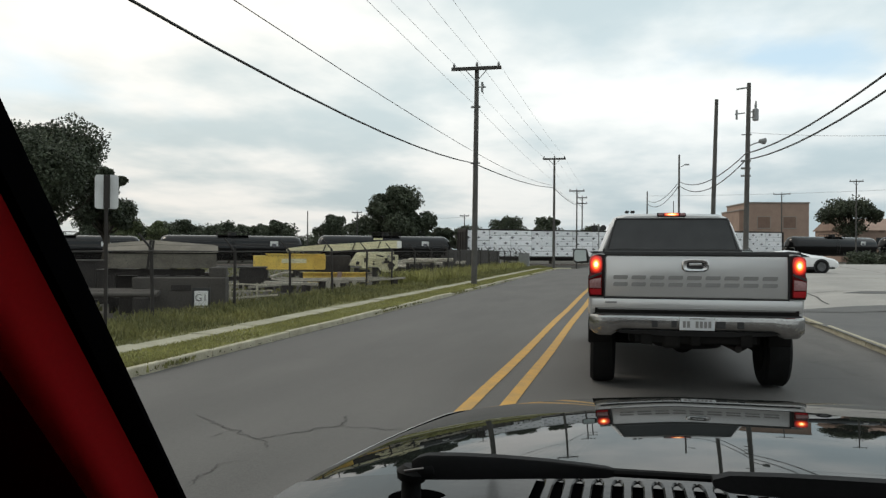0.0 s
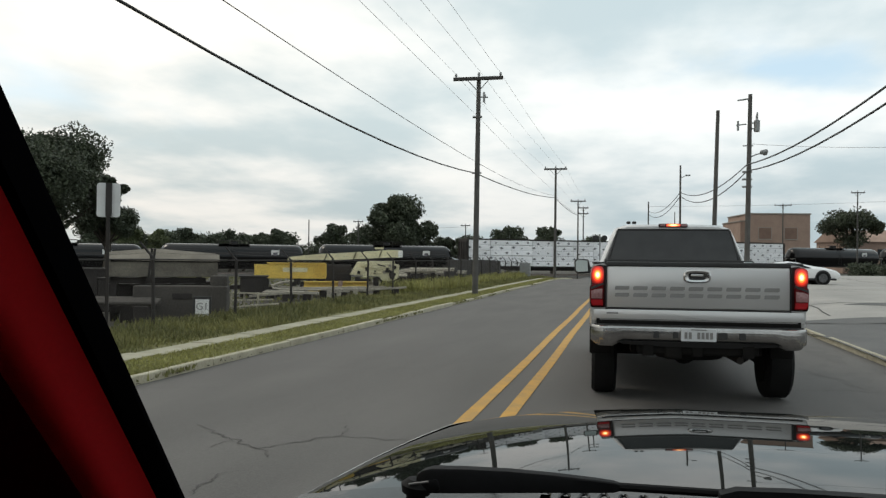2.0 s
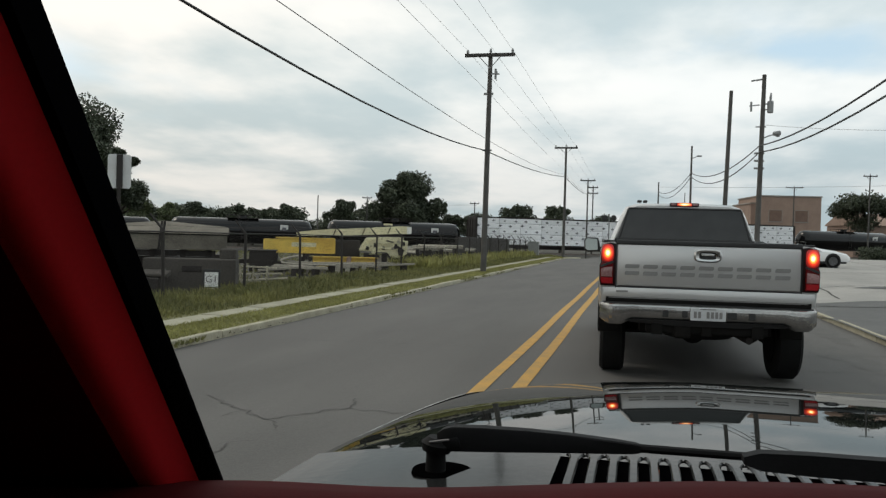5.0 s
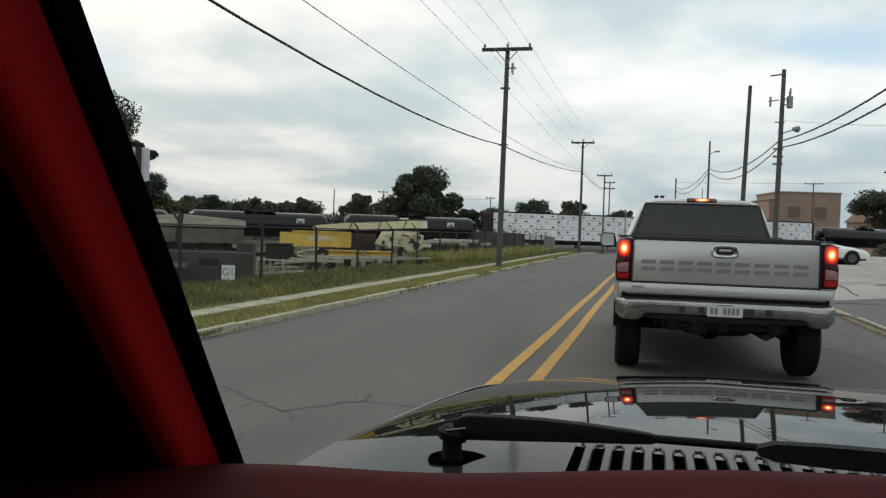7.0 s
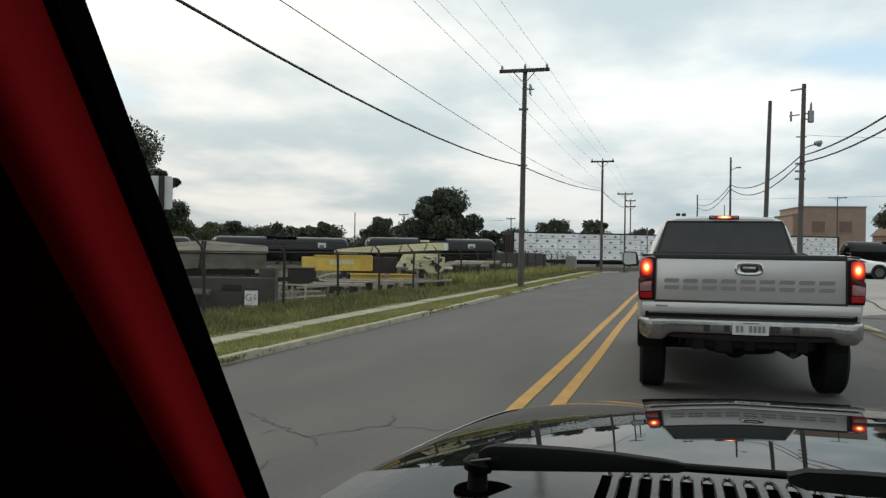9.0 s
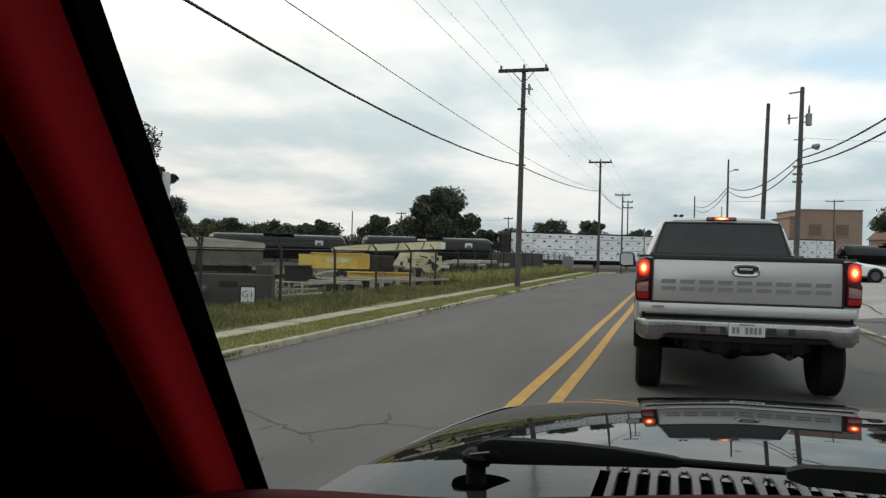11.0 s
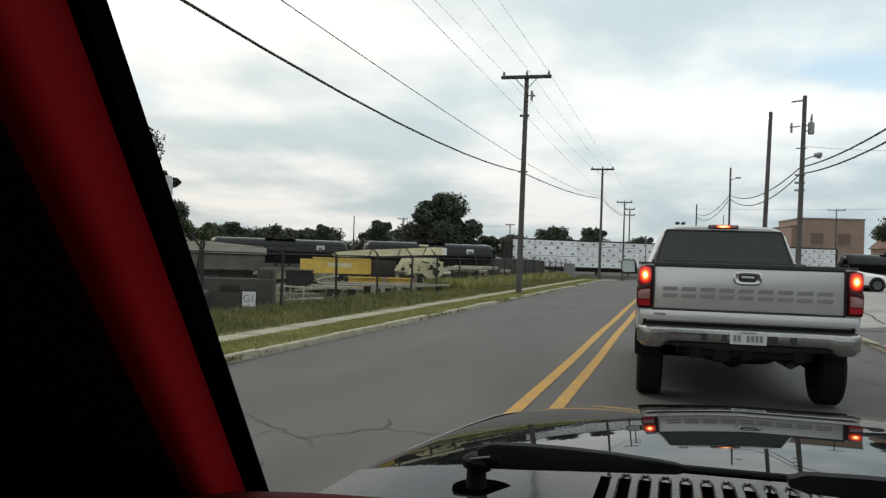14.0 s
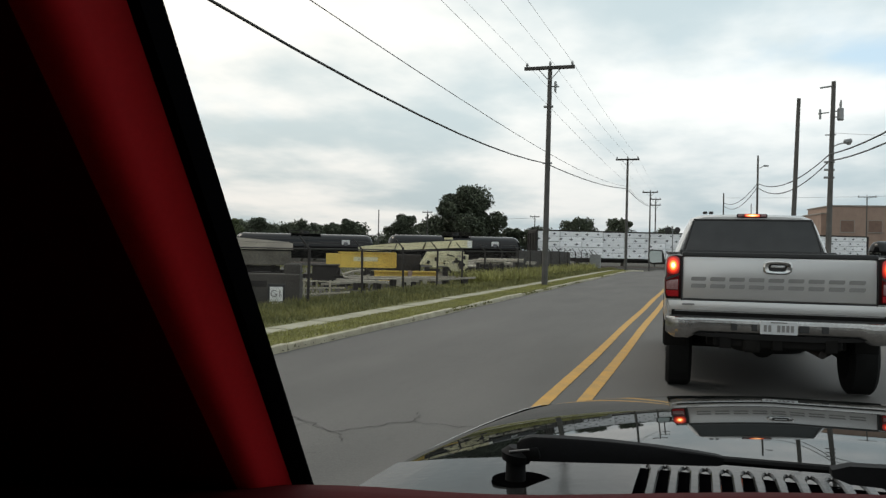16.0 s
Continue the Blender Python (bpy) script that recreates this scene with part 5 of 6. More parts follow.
for k, (b, d, w) in enumerate(((-0.405, 16.5, 0.9), (-0.42, 17.2, 1.1))):
    t = thing("pipe_stack", yard_at(b, d, 0, 6), "dull grey pipes lying on dark blocks", "pipes", "pipe stacks")
    for j in range(3):
        bm = bmesh.new()
        tube(bm, [(-w, j * 0.12, 0.42 + 0.02 * j), (w, j * 0.12, 0.42 + 0.02 * j)], 0.05, 10)
        part("pipe", bm, BLOCK, t, smooth=True)
    each("block", [((x, 0.12, 0.17), (0.3, 0.5, 0.4)) for x in (-0.6, 0.6)], DARK_STEEL, t, bevel=0.02)
for b, d, w, h in ((-0.375, 20.5, 1.6, 0.8), (-0.30, 21.5, 1.5, 0.7), (-0.42, 22, 1.4, 1.0)):
    t = thing("scrap_bin", yard_at(b, d, 0, 10), "dark grimy steel bin in the yard", "bin", "scrap bins")
    bm = bmesh.new()
    box(bm, (0, 0, h / 2), (w, 0.9, h), bevel=0.03)
    part("bin_body", bm, DARK_STEEL, t)
    each("bin_rim", [((0, 0, h + 0.01), (w + 0.06, 0.96, 0.06))], DARK_STEEL, t, bevel=0.01)
    each("bin_rib", [((x, -0.47, h / 2), (0.06, 0.05, h * 0.9)) for x in (-w / 3, 0, w / 3)], DARK_STEEL, t)
# pallet frames beside the block
pal = thing("pallet_frame", yard_at(-0.238, 19.5, 0, 14), "pale timber frame of stacked pallets in the weeds", "pallets")
for j, z in enumerate((0.52, 0.36, 0.22)):
    bm = bmesh.new()
    box(bm, (0, 0, z), (0.9 + 0.25 * j, 0.06, 0.035), (0, 2 - 3 * j, 0))
    part("slat", bm, PALLET_WOOD, pal)
for x in (-0.4, -0.1, 0.22):
    bm = bmesh.new()
    box(bm, (x, 0.06, 0.27), (0.05, 0.05, 0.55))
    part("upright", bm, PALLET_WOOD, pal)


def girder(bm, L, h, w, ft=0.04):
    """An I-section beam along x, standing on z = 0."""
    box(bm, (0, 0, ft / 2), (L, w, ft))
    box(bm, (0, 0, h - ft / 2), (L, w, ft))
    box(bm, (0, 0, h / 2), (L, 0.03, h - 2 * ft))


# yellow crane beams
beam = thing("yellow_beam", yard_at(-0.1865, 30.5, 0, 9), "faded yellow painted steel box beam with a stepped end", "steel beam", "crane parts")
bm = bmesh.new()
box(bm, (0.25, 0, 0.90), (2.1, 0.55, 0.52), bevel=0.015)
part("beam_body", bm, YELLOW_STEEL, beam)
bm = bmesh.new()
box(bm, (-1.05, 0.02, 0.92), (0.55, 0.5, 0.40), bevel=0.015)
part("beam_end", bm, YELLOW_STEEL, beam)
each("flange", [((0.2, -0.02, z), (2.15, 0.62, 0.035)) for z in (1.175, 0.63)], YELLOW_STEEL, beam)
each("stiffener", [((x, -0.3, 0.9), (0.05, 0.06, 0.5)) for x in (0.85, 1.0, 1.25)], YELLOW_STEEL, beam)
each("trestle", [((x, 0.05, 0.30), (0.18, 0.5, 0.62)) for x in (-0.9, 0.1, 1.0)], DARK_STEEL, beam)
bm = bmesh.new()
box(bm, (0.15, -0.28, 0.93), (0.9, 0.012, 0.16))
part("worn_panel", bm, CREAM_STEEL, beam)
low = thing("yellow_beam", yard_at(-0.131, 30.0, 0, 12), "yellow steel girder lying on supports", "steel beam", "crane parts")
bm = bmesh.new()
girder(bm, 2.35, 0.36, 0.3)
g = part("girder", bm, YELLOW_STEEL, low)
g.matrix_local = pose(0, 0, 0.17)
bm = bmesh.new()
box(bm, (0.12, -0.17, 0.38), (0.16, 0.03, 0.34), (0, 8, 0))
part("rust_plate", bm, BRICK, low)
each("support", [((x, 0.1, 0.09), (0.16, 0.3, 0.24)) for x in (-1.0, -0.3, 0.3, 1.0)], DARK_STEEL, low)
boom = thing("crane_boom", yard_at(-0.122, 32.5, 0, 6), "chalky cream crane boom resting over the yard", "crane boom", "crane parts")
bm = bmesh.new()
loft(bm, [[(x, -w, z - h), (x, w, z - h), (x, w, z + h), (x, -w, z + h)] for x, z, h, w in ((-2.2, 1.32, 0.075, 0.15), (-1.7, 1.355, 0.105, 0.18), (-0.9, 1.41, 0.13, 0.2), (0.2, 1.47, 0.135, 0.22), (1.8, 1.575, 0.15, 0.24), (2.2, 1.575, 0.15, 0.22))])
part("boom_body", bm, CREAM_STEEL, boom)
each("boom_joint", [((x, -0.02, z), (0.035, 0.5, 0.29), (0, 22, 0)) for x, z in ((-0.72, 1.41), (0.42, 1.485), (1.42, 1.55))], DARK_STEEL, boom)
# dark strip put in for the shade along the boom's underside
each("boom_shade_strip", [((0.75, -0.2, 1.33), (2.6, 0.06, 0.05), (0, -3.6, 0))], DARK_STEEL, boom)
each("end_plate", [((2.215, -0.01, 1.575), (0.18, 0.5, 0.27))], SIGN_WHITE, boom, "white painted boom head")
each("boom_lug", [((1.38, 0, 1.79), (0.35, 0.2, 0.07))], CREAM_STEEL, boom)
bm = bmesh.new()
tube(bm, [(1.0, -0.15, 1.22), (2.0, -0.15, 1.24)], 0.06, 10)
part("hydraulics", bm, CREAM_STEEL, boom)
chas = thing("crane_cab", yard_at(-0.083, 31.6, 0, 6), "cream painted crane base with a sloping cab end", "crane cab", "crane parts")
bm = bmesh.new()
prism(bm, [(-1.0, 0.76), (-0.78, 0.74), (0.1, 0.70), (0.25, 0.52), (0.62, 0.52), (0.85, 0.66), (0.88, 1.16), (0.3, 1.22), (0.1, 1.30), (-0.2, 1.27), (-0.72, 1.25)], 1, -0.4, 0.4, 0.02)
part("cab_body", bm, CREAM_STEEL, chas)
each("dark_opening", [((-0.36, -0.41, 0.95), (0.12, 0.03, 0.20)), ((-0.05, -0.41, 0.86), (0.10, 0.03, 0.13)), ((0.42, -0.41, 0.98), (0.10, 0.03, 0.12)), ((0.62, -0.41, 0.80), (0.24, 0.03, 0.16), (0, 30, 0)), ((0.2, -0.41, 1.12), (0.3, 0.03, 0.05), (0, 12, 0)), ((0.72, -0.41, 1.05), (0.08, 0.03, 0.14))], DARK_STEEL, chas)
for x, z, r in ((0.52, 1.10, 0.07), (0.30, 0.86, 0.06)):
    bm = bmesh.new()
    tube(bm, [(x, -0.44, z), (x, -0.39, z)], r, 16)
    part("sheave", bm, PALE_TIMBER, chas)
each("base_stand", [((x, 0, 0.33), (0.2, 0.6, 0.66)) for x in (-0.7, 0.0, 0.7)], DARK_STEEL, chas)
each("counterweight", [((-1.5, 0.6, 0.75), (1.1, 0.8, 0.75))], DARK_STEEL, chas, "dark counterweight", 0.03)
rnd = random.Random(9)
for k in range(9):
    bm = bmesh.new()
    x, z = rnd.uniform(-0.8, 0.8), rnd.uniform(0.72, 1.2)
    if k % 3 == 0:
        tube(bm, [(x - 0.25, -0.46, z), (x + 0.25, -0.46, z + rnd.uniform(-0.1, 0.1))], 0.018, 8)
        part("hydraulic_pipe", bm, CREAM_STEEL, chas)
    else:
        box(bm, (x, -0.43, z), (rnd.uniform(0.08, 0.25), 0.08, rnd.uniform(0.08, 0.25)), (0, rnd.uniform(-20, 20), 0), 0.01)
        part("fitting", bm, DARK_STEEL if k % 2 else CREAM_STEEL, chas)
for k in range(14):
    t = thing("scrap_piece", pose(rnd.uniform(-17, -10.2), rnd.uniform(21, 42), 0, 0, 0, rnd.uniform(-30, 30)), "odd length of scrap steel lying in the yard", "scrap", "scrap pieces")
    bm = bmesh.new()
    L = rnd.uniform(0.7, 1.8)
    girder(bm, L, rnd.uniform(0.12, 0.22), 0.12, 0.02)
    m = part("steel_length", bm, rnd.choice((DARK_STEEL, DARK_STEEL, PALE_TIMBER, RUST_POST)), t)
    m.matrix_local = pose(0, 0, 0.22, 0, rnd.uniform(-4, 4), 0)
    each("chock", [((x, 0, 0.11), (0.14, 0.2, 0.24)) for x in (-L * 0.35, L * 0.35)], DARK_STEEL, t)
# dark machine housing, hose and long pale timbers in front of the beams
hous = thing("machine_housing", yard_at(-0.232, 28.5, 0, 12), "dark purplish machine housing standing in the weeds", "machine")
bm = bmesh.new()
prism(bm, [(-0.45, 0.0), (0.40, 0.0), (0.30, 0.35), (0.50, 0.62), (0.42, 0.70), (-0.45, 0.68)], 1, -0.35, 0.35, 0.02)
part("housing_body", bm, DARK_STEEL, hous)
each("housing_lid", [((0.0, -0.02, 0.715), (0.98, 0.76, 0.04))], DARK_STEEL, hous)
hose = thing("hose", yard_at(-0.196, 27.5, 0, 10), "thick pale hose looped over the scrap", "hose")
bm = bmesh.new()
tube(bm, [(0.35, 0.1, 0.60), (-0.1, 0.05, 0.53), (-0.38, 0.0, 0.44), (-0.34, -0.03, 0.36), (0.0, -0.05, 0.31), (0.7, -0.05, 0.30), (1.5, 0.0, 0.31)], 0.035, 8)
part("hose_tube", bm, PALE_TIMBER, hose, smooth=True)
each("hose_bearer", [((x, 0, 0.13), (0.14, 0.3, 0.30)) for x in (0.1, 0.75, 1.4)], DARK_STEEL, hose)
for b, d, L, z, tilt, turn in ((-0.090, 29.2, 2.6, 0.27, -4.0, 8), (-0.212, 26.0, 1.3, 0.20, -5.0, 14)):
    t = thing("timber_length", yard_at(b, d, 0, turn), "long pale timber propped on blocks", "timber", "timber lengths")
    bm = bmesh.new()
    box(bm, (0, 0, z), (L, 0.14, 0.07), (0, tilt, 0), 0.006)
    part("timber", bm, PALE_TIMBER, t)
    each("block", [((x * L, 0, (z - math.sin(radians(-tilt)) * -x * L) / 2 - 0.02), (0.16, 0.3, z - 0.02 + math.sin(radians(-tilt)) * x * L)) for x in (-0.36, 0.36)], DARK_STEEL, t)
for b in (-0.140, -0.128, -0.108):
    t = thing("timber_post", yard_at(b, 27.6, 0, 5), "short pale timber post standing in the weeds", "post", "timber posts")
    bm = bmesh.new()
    box(bm, (0, 0, 0.17), (0.15, 0.15, 0.40), (0, 2, 0), 0.01)
    part("post", bm, PALE_TIMBER, t)
# low timber and scrap heaps
rnd = random.Random(5)
for b, d, w, z in ((-0.15, 28.0, 3.0, 0.30), (-0.10, 30.5, 2.6, 0.28), (-0.19, 27.0, 1.8, 0.22), (-0.035, 45, 3.0, 0.58), (-0.012, 49, 2.6, 0.62), (-0.055, 43, 2.0, 0.66)):
    t = thing("timber_stack", yard_at(b, d, 0, rnd.uniform(-6, 12)), "low stack of weathered timbers on bearers", "timber", "timber stacks")
    for j in range(3):
        bm = bmesh.new()
        box(bm, (rnd.uniform(-0.15, 0.15), j * 0.26 - 0.2, z + rnd.uniform(0, 0.04)), (w, 0.13, 0.09), (0, rnd.uniform(-1.5, 1.5), rnd.uniform(-3, 3)), bevel=0.006)
        part("timber", bm, PALE_TIMBER, t)
    for x in (-w * 0.35, 0.05, w * 0.35):
        bm = bmesh.new()
        box(bm, (x, 0.05, z / 2 - 0.02), (0.12, 0.6, z))
        part("bearer", bm, DARK_STEEL, t)
# racks of pale pipe farther along the yard
rnd = random.Random(31)
for b, d, w in ((-0.062, 37, 1.5), (-0.038, 40, 1.9), (-0.014, 43, 2.0), (0.008, 46, 1.6), (-0.028, 35, 1.3)):
    t = thing("pipe_rack", yard_at(b, d, 0, rnd.uniform(-8, 14)), "pale pipes and timbers lying across dark trestles", "pipe rack", "pipe racks")
    top = rnd.uniform(0.5, 0.85)
    each("trestle", [((x, 0.1, top / 2), (0.14, 0.7, top + 0.04)) for x in (-w * 0.4, 0.02, w * 0.38)], DARK_STEEL, t)
    each("crate", [((-w * 0.18, 0.25, top * 0.4), (w * 0.5, 0.5, top * 0.75))], DARK_STEEL, t, "dark crate below the pipes", 0.02)
    for j in range(4):
        bm = bmesh.new()
        z = top + 0.06 + 0.07 * (j // 2)
        tube(bm, [(-w * rnd.uniform(0.45, 0.6), j * 0.12 - 0.2, z + rnd.uniform(0, 0.03)), (w * rnd.uniform(0.45, 0.6), j * 0.12 - 0.2, z + rnd.uniform(0, 0.05))], 0.045, 8)
        part("pipe", bm, PALLET_WOOD if j % 2 else PALE_TIMBER, t, smooth=True)
# dark hoarding panels farther along the fence
for k in range(7):
    t = thing("dark_screen_panel", pose(-9.4 - 0.06 * k, 44 + 3.0 * k, base_z(-9.4, 44 + 3.0 * k)), "dark screen panel standing behind the fence", "panel", "screen panels")
    bm = bmesh.new()
    box(bm, (0, 0, 0.72), (0.05, 2.9, 1.34), bevel=0.01)
    part("sheet", bm, DARK_STEEL, t)
    bm = bmesh.new()
    box(bm, (0.05, -1.45, 0.75), (0.06, 0.06, 1.55))
    part("stake", bm, RUST_POST, t)
# grey cabinet
bx, by = -7.63, 62.0
cab = thing("utility_cabinet", pose(bx, by, base_z(bx, by)), "pale grey metal utility cabinet on the bank", "cabinet")
bm = bmesh.new()
box(bm, (0, 0, 0.62), (0.78, 0.5, 1.1), bevel=0.03)
part("cabinet_body", bm, GALV, cab)
bm = bmesh.new()
box(bm, (0, -0.02, 1.19), (0.84, 0.56, 0.06), bevel=0.01)
part("cabinet_top", bm, GALV, cab)
bm = bmesh.new()
box(bm, (0.0, -0.262, 0.62), (0.66, 0.02, 0.9), bevel=0.006)
part("cabinet_door", bm, GALV, cab)

# ---- railway ----
SLOPE = 0.010


def track_pose(s, z=0.0, off=0.0):
    p = TRACK0 + TRACK_DIR * s + TRACK_N * off
    return pose(p.x, p.y, base_z(p.x, p.y) + z, 0, 0, math.degrees(math.atan2(TRACK_DIR.y, TRACK_DIR.x)))


bed = thing("railway_track", track_pose(0), "railway track on dark stone ballast", "railway")
tagged(bed, kind="structure")
bm = bmesh.new()
prism(bm, [(-2.4, -0.1), (2.4, -0.1), (1.5, 0.12), (-1.5, 0.12)], 0, -140, 180)
part("ballast", bm, BALLAST, bed)
for s in (-0.75, 0.75):
    bm = bmesh.new()
    prism(bm, [(s - 0.07, 0.14), (s + 0.07, 0.14), (s + 0.035, 0.28), (s - 0.035, 0.28)], 0, -140, 180)
    part("rail", bm, RAIL, bed)
RZ = 0.10


def bogie(parent, x):
    bm = bmesh.new()
    for y in (-0.95, 0.95):
        prism(bm, [(x - 1.15, 0.42), (x - 0.5, 0.30), (x + 0.5, 0.30), (x + 1.15, 0.42), (x + 1.1, 0.62), (x + 0.4, 0.72), (x - 0.4, 0.72), (x - 1.1, 0.62)], 1, y - 0.08, y + 0.08)
    box(bm, (x, 0, 0.55), (0.4, 1.9, 0.3))
    bg = part("bogie", bm, DARK_STEEL, parent)
    for dx in (-0.88, 0.88):
        bm = bmesh.new()
        for y in (-0.78, 0.78):
            tube(bm, [(x + dx, y - 0.06, 0.46), (x + dx, y + 0.06, 0.46)], 0.44, 18)
        tube(bm, [(x + dx, -0.8, 0.46), (x + dx, 0.8, 0.46)], 0.08, 8)
        part("wheelset", bm, RAIL, bg)


def tank_car(s0, L, label="black railway tank car with a white placard"):
    """A tank car from s0 along the track."""
    t = thing("tank_car", track_pose(s0 + L / 2, RZ + 0.2 + SLOPE * s0), label, "tank car", "tank cars")
    R, zc = 1.34, 1.94
    bm = bmesh.new()
    sec = []
    h = L / 2 - 0.4
    for x, k in [(-h - 0.0, 0.05), (-h + 0.06, 0.45), (-h + 0.22, 0.75), (-h + 0.5, 0.93), (-h + 0.85, 1.0), (h - 0.85, 1.0), (h - 0.5, 0.93), (h - 0.22, 0.75), (h - 0.06, 0.45), (h, 0.05)]:
        sec.append([(x, R * k * math.cos(a), zc + R * k * math.sin(a)) for a in [2 * math.pi * j / 28 for j in range(28)]])
    loft(bm, sec)
    part("tank", bm, TANK_BLACK, t, smooth=True)
    bm = bmesh.new()
    box(bm, (0, 0, 0.80), (L - 0.6, 0.6, 0.3))
    for e in (-1, 1):
        box(bm, (e * (L / 2 - 0.75), 0, 0.78), (0.9, 2.5, 0.22))
        box(bm, (e * (L / 2 - 0.15), 0, 0.72), (0.5, 0.3, 0.25))
        for y in (-0.9, 0.9):
            box(bm, (e * (L / 2 - 1.3), y, 1.05), (0.8, 0.3, 0.5))
    part("underframe", bm, DARK_STEEL, t)
    bm = bmesh.new()
    tube(bm, [(0, 0, zc + R - 0.05), (0, 0, zc + R + 0.28)], 0.45, 18)
    part("manway_dome", bm, TANK_BLACK, t)
    bm = bmesh.new()
    for y in (-0.75, 0.75):
        tube(bm, [(-1.6, y, zc + R + 0.35), (1.6, y, zc + R + 0.35)], 0.03, 6)
        for x in (-1.6, -0.5, 0.5, 1.6):
            tube(bm, [(x, y, zc + R - 0.35), (x, y, zc + R + 0.35)], 0.03, 6)
    box(bm, (0, 0, zc + R + 0.02), (3.2, 1.5, 0.04))
    part("walkway", bm, DARK_STEEL, t, "steel walkway and railing round the dome")
    for y in (-1,):
        bm = bmesh.new()
        for x in (-0.22, 0.22):
            tube(bm, [(x, -R * 0.92, 1.0), (x, -R - 0.05, zc), (x, -R * 0.72, zc + R * 0.8)], 0.025, 6)
        for j in range(7):
            tube(bm, [(-0.22, -R - 0.03, 1.15 + 0.25 * j), (0.22, -R - 0.03, 1.15 + 0.25 * j)], 0.018, 5)
        part("ladder", bm, DARK_STEEL, t)
    bm = bmesh.new()
    box(bm, (L * 0.27, -R * 0.985, zc + 0.35), (0.85, 0.02, 0.8), (10, 0, 0))
    pl = part("placard", bm, SIGN_WHITE, t, "white square placard with a dark ring")
    bm = bmesh.new()
    tube(bm, [(L * 0.27, -R * 0.985 - 0.035, zc + 0.36), (L * 0.27, -R * 0.985 - 0.02, zc + 0.36)], 0.24, 14)
    part("placard_mark", bm, INK_GREY, pl)
    for e in (-1, 1):
        bm = bmesh.new()
        x = e * (L / 2 - 0.45)
        tube(bm, [(x, -1.2, 0.8), (x, -1.2, 1.65), (x, -1.1, 1.72), (x, 1.1, 1.72), (x, 1.2, 1.65), (x, 1.2, 0.8)], 0.03, 6)
        part("end_rail", bm, GALV, t)
    for e in (-1, 1):
        bogie(t, e * (L / 2 - 1.9))
    return t


def lumber_car(s0, L):
    t = thing("lumber_car", track_pose(s0 + L / 2, RZ + 0.05 + SLOPE * s0), "flat railway car loaded with white-wrapped lumber packs", "freight car", "lumber cars")
    bm = bmesh.new()
    box(bm, (0, 0, 0.92), (L, 2.7, 0.16))
    prism(bm, [(-L / 2 + 3, 0.9), (L / 2 - 3, 0.9), (L / 2 - 6, 0.5), (-L / 2 + 6, 0.5)], 1, -0.25, 0.25)
    for e in (-1, 1):
        box(bm, (e * (L / 2 + 0.35), 0, 0.8), (0.9, 0.3, 0.25))
    part("deck", bm, DARK_STEEL, t)
    for e in (-1, 1):
        bm = bmesh.new()
        box(bm, (e * (L / 2 - 0.12), 0, 2.55), (0.22, 2.75, 3.2), bevel=0.02)
        for y in (-1.2, -0.4, 0.4, 1.2):
            box(bm, (e * (L / 2 + 0.02), y, 2.4), (0.14, 0.12, 2.9))
        part("bulkhead", bm, DARK_STEEL, t, "dark steel end bulkhead")
    bm = bmesh.new()
    box(bm, (0, 0, 2.45), (L - 0.5, 0.12, 3.1))
    box(bm, (0, 0, 4.10), (L - 0.3, 0.5, 0.1))
    part("centre_beam", bm, DARK_STEEL, t)
    for y in (-0.70, 0.70):
        bm = bmesh.new()
        box(bm, (0, y, 4.14), (L - 0.45, 1.28, 0.15), bevel=0.01)
        part("top_cover", bm, DARK_STEEL, t, "dark top cover on the load")
    rows, n = 5, 8
    ph, plen = 0.612, (L - 0.5) / n
    bm = bmesh.new()
    box(bm, (0, 0, 0), (plen - 0.03, 1.22, ph - 0.03), bevel=0.04)
    first = part("lumber_pack", bm, WRAP, t)
    bm = bmesh.new()
    prism(bm, [(-0.24, -0.03), (-0.20, 0.03), (-0.09, 0.05), (-0.05, 0.12), (0.06, 0.13), (0.10, 0.05), (0.21, 0.04), (0.23, -0.02), (0.11, -0.04), (0.06, -0.11), (-0.07, -0.10), (-0.10, -0.04)], 1, -0.005, 0.005)
    mark0 = None
    mark_bm = bm
    for rI in range(rows):
        for c in range(n):
            for y in (-0.70, 0.70):
                m = pose(-L / 2 + 0.25 + plen * (c + 0.5) + random.uniform(-0.02, 0.02), y + random.uniform(-0.03, 0.03), 1.0 + ph * (rI + 0.5) + 0.01, random.uniform(-1.5, 1.5), random.uniform(-0.5, 0.5), 0)
                if mark0 is None:
                    ob = first
                    ob.matrix_local = m
                    mark0 = part("mark", mark_bm, INK_GREY, first)
                    mark0.matrix_local = pose(plen * 0.22, -0.615, 0.04)
                    piece("mark", mark0, pose(-plen * 0.26, -0.615, 0.04), ob)
                elif y < 0:
                    ob = piece("lumber_pack", first, m, t)
                    sh = 0.25 * (rI % 2)
                    for dx in (0.25 - sh, -0.25 - sh * 0.8):
                        piece("mark", mark0, pose(plen * (dx + random.uniform(-0.03, 0.03)), -0.615, random.uniform(-0.06, 0.06), 0, random.uniform(-12, 12), 0) @ Matrix.Scale(random.uniform(0.7, 1.15), 4), ob)
                else:
                    piece("lumber_pack", first, m, t)
    for e in (-1, 1):
        bogie(t, e * (L / 2 - 2.2))
    return t


lumber_car(6.0, 22.3)
lumber_car(29.4, 22.3)
s = 53.2
for k in range(5):
    tank_car(s, 16.0)
    s += 16.9
s = 4.8
for k, L in enumerate((16.2, 15.6, 16.2, 15.6, 16.2)):
    tank_car(s - L, L)
    s -= L + 0.9

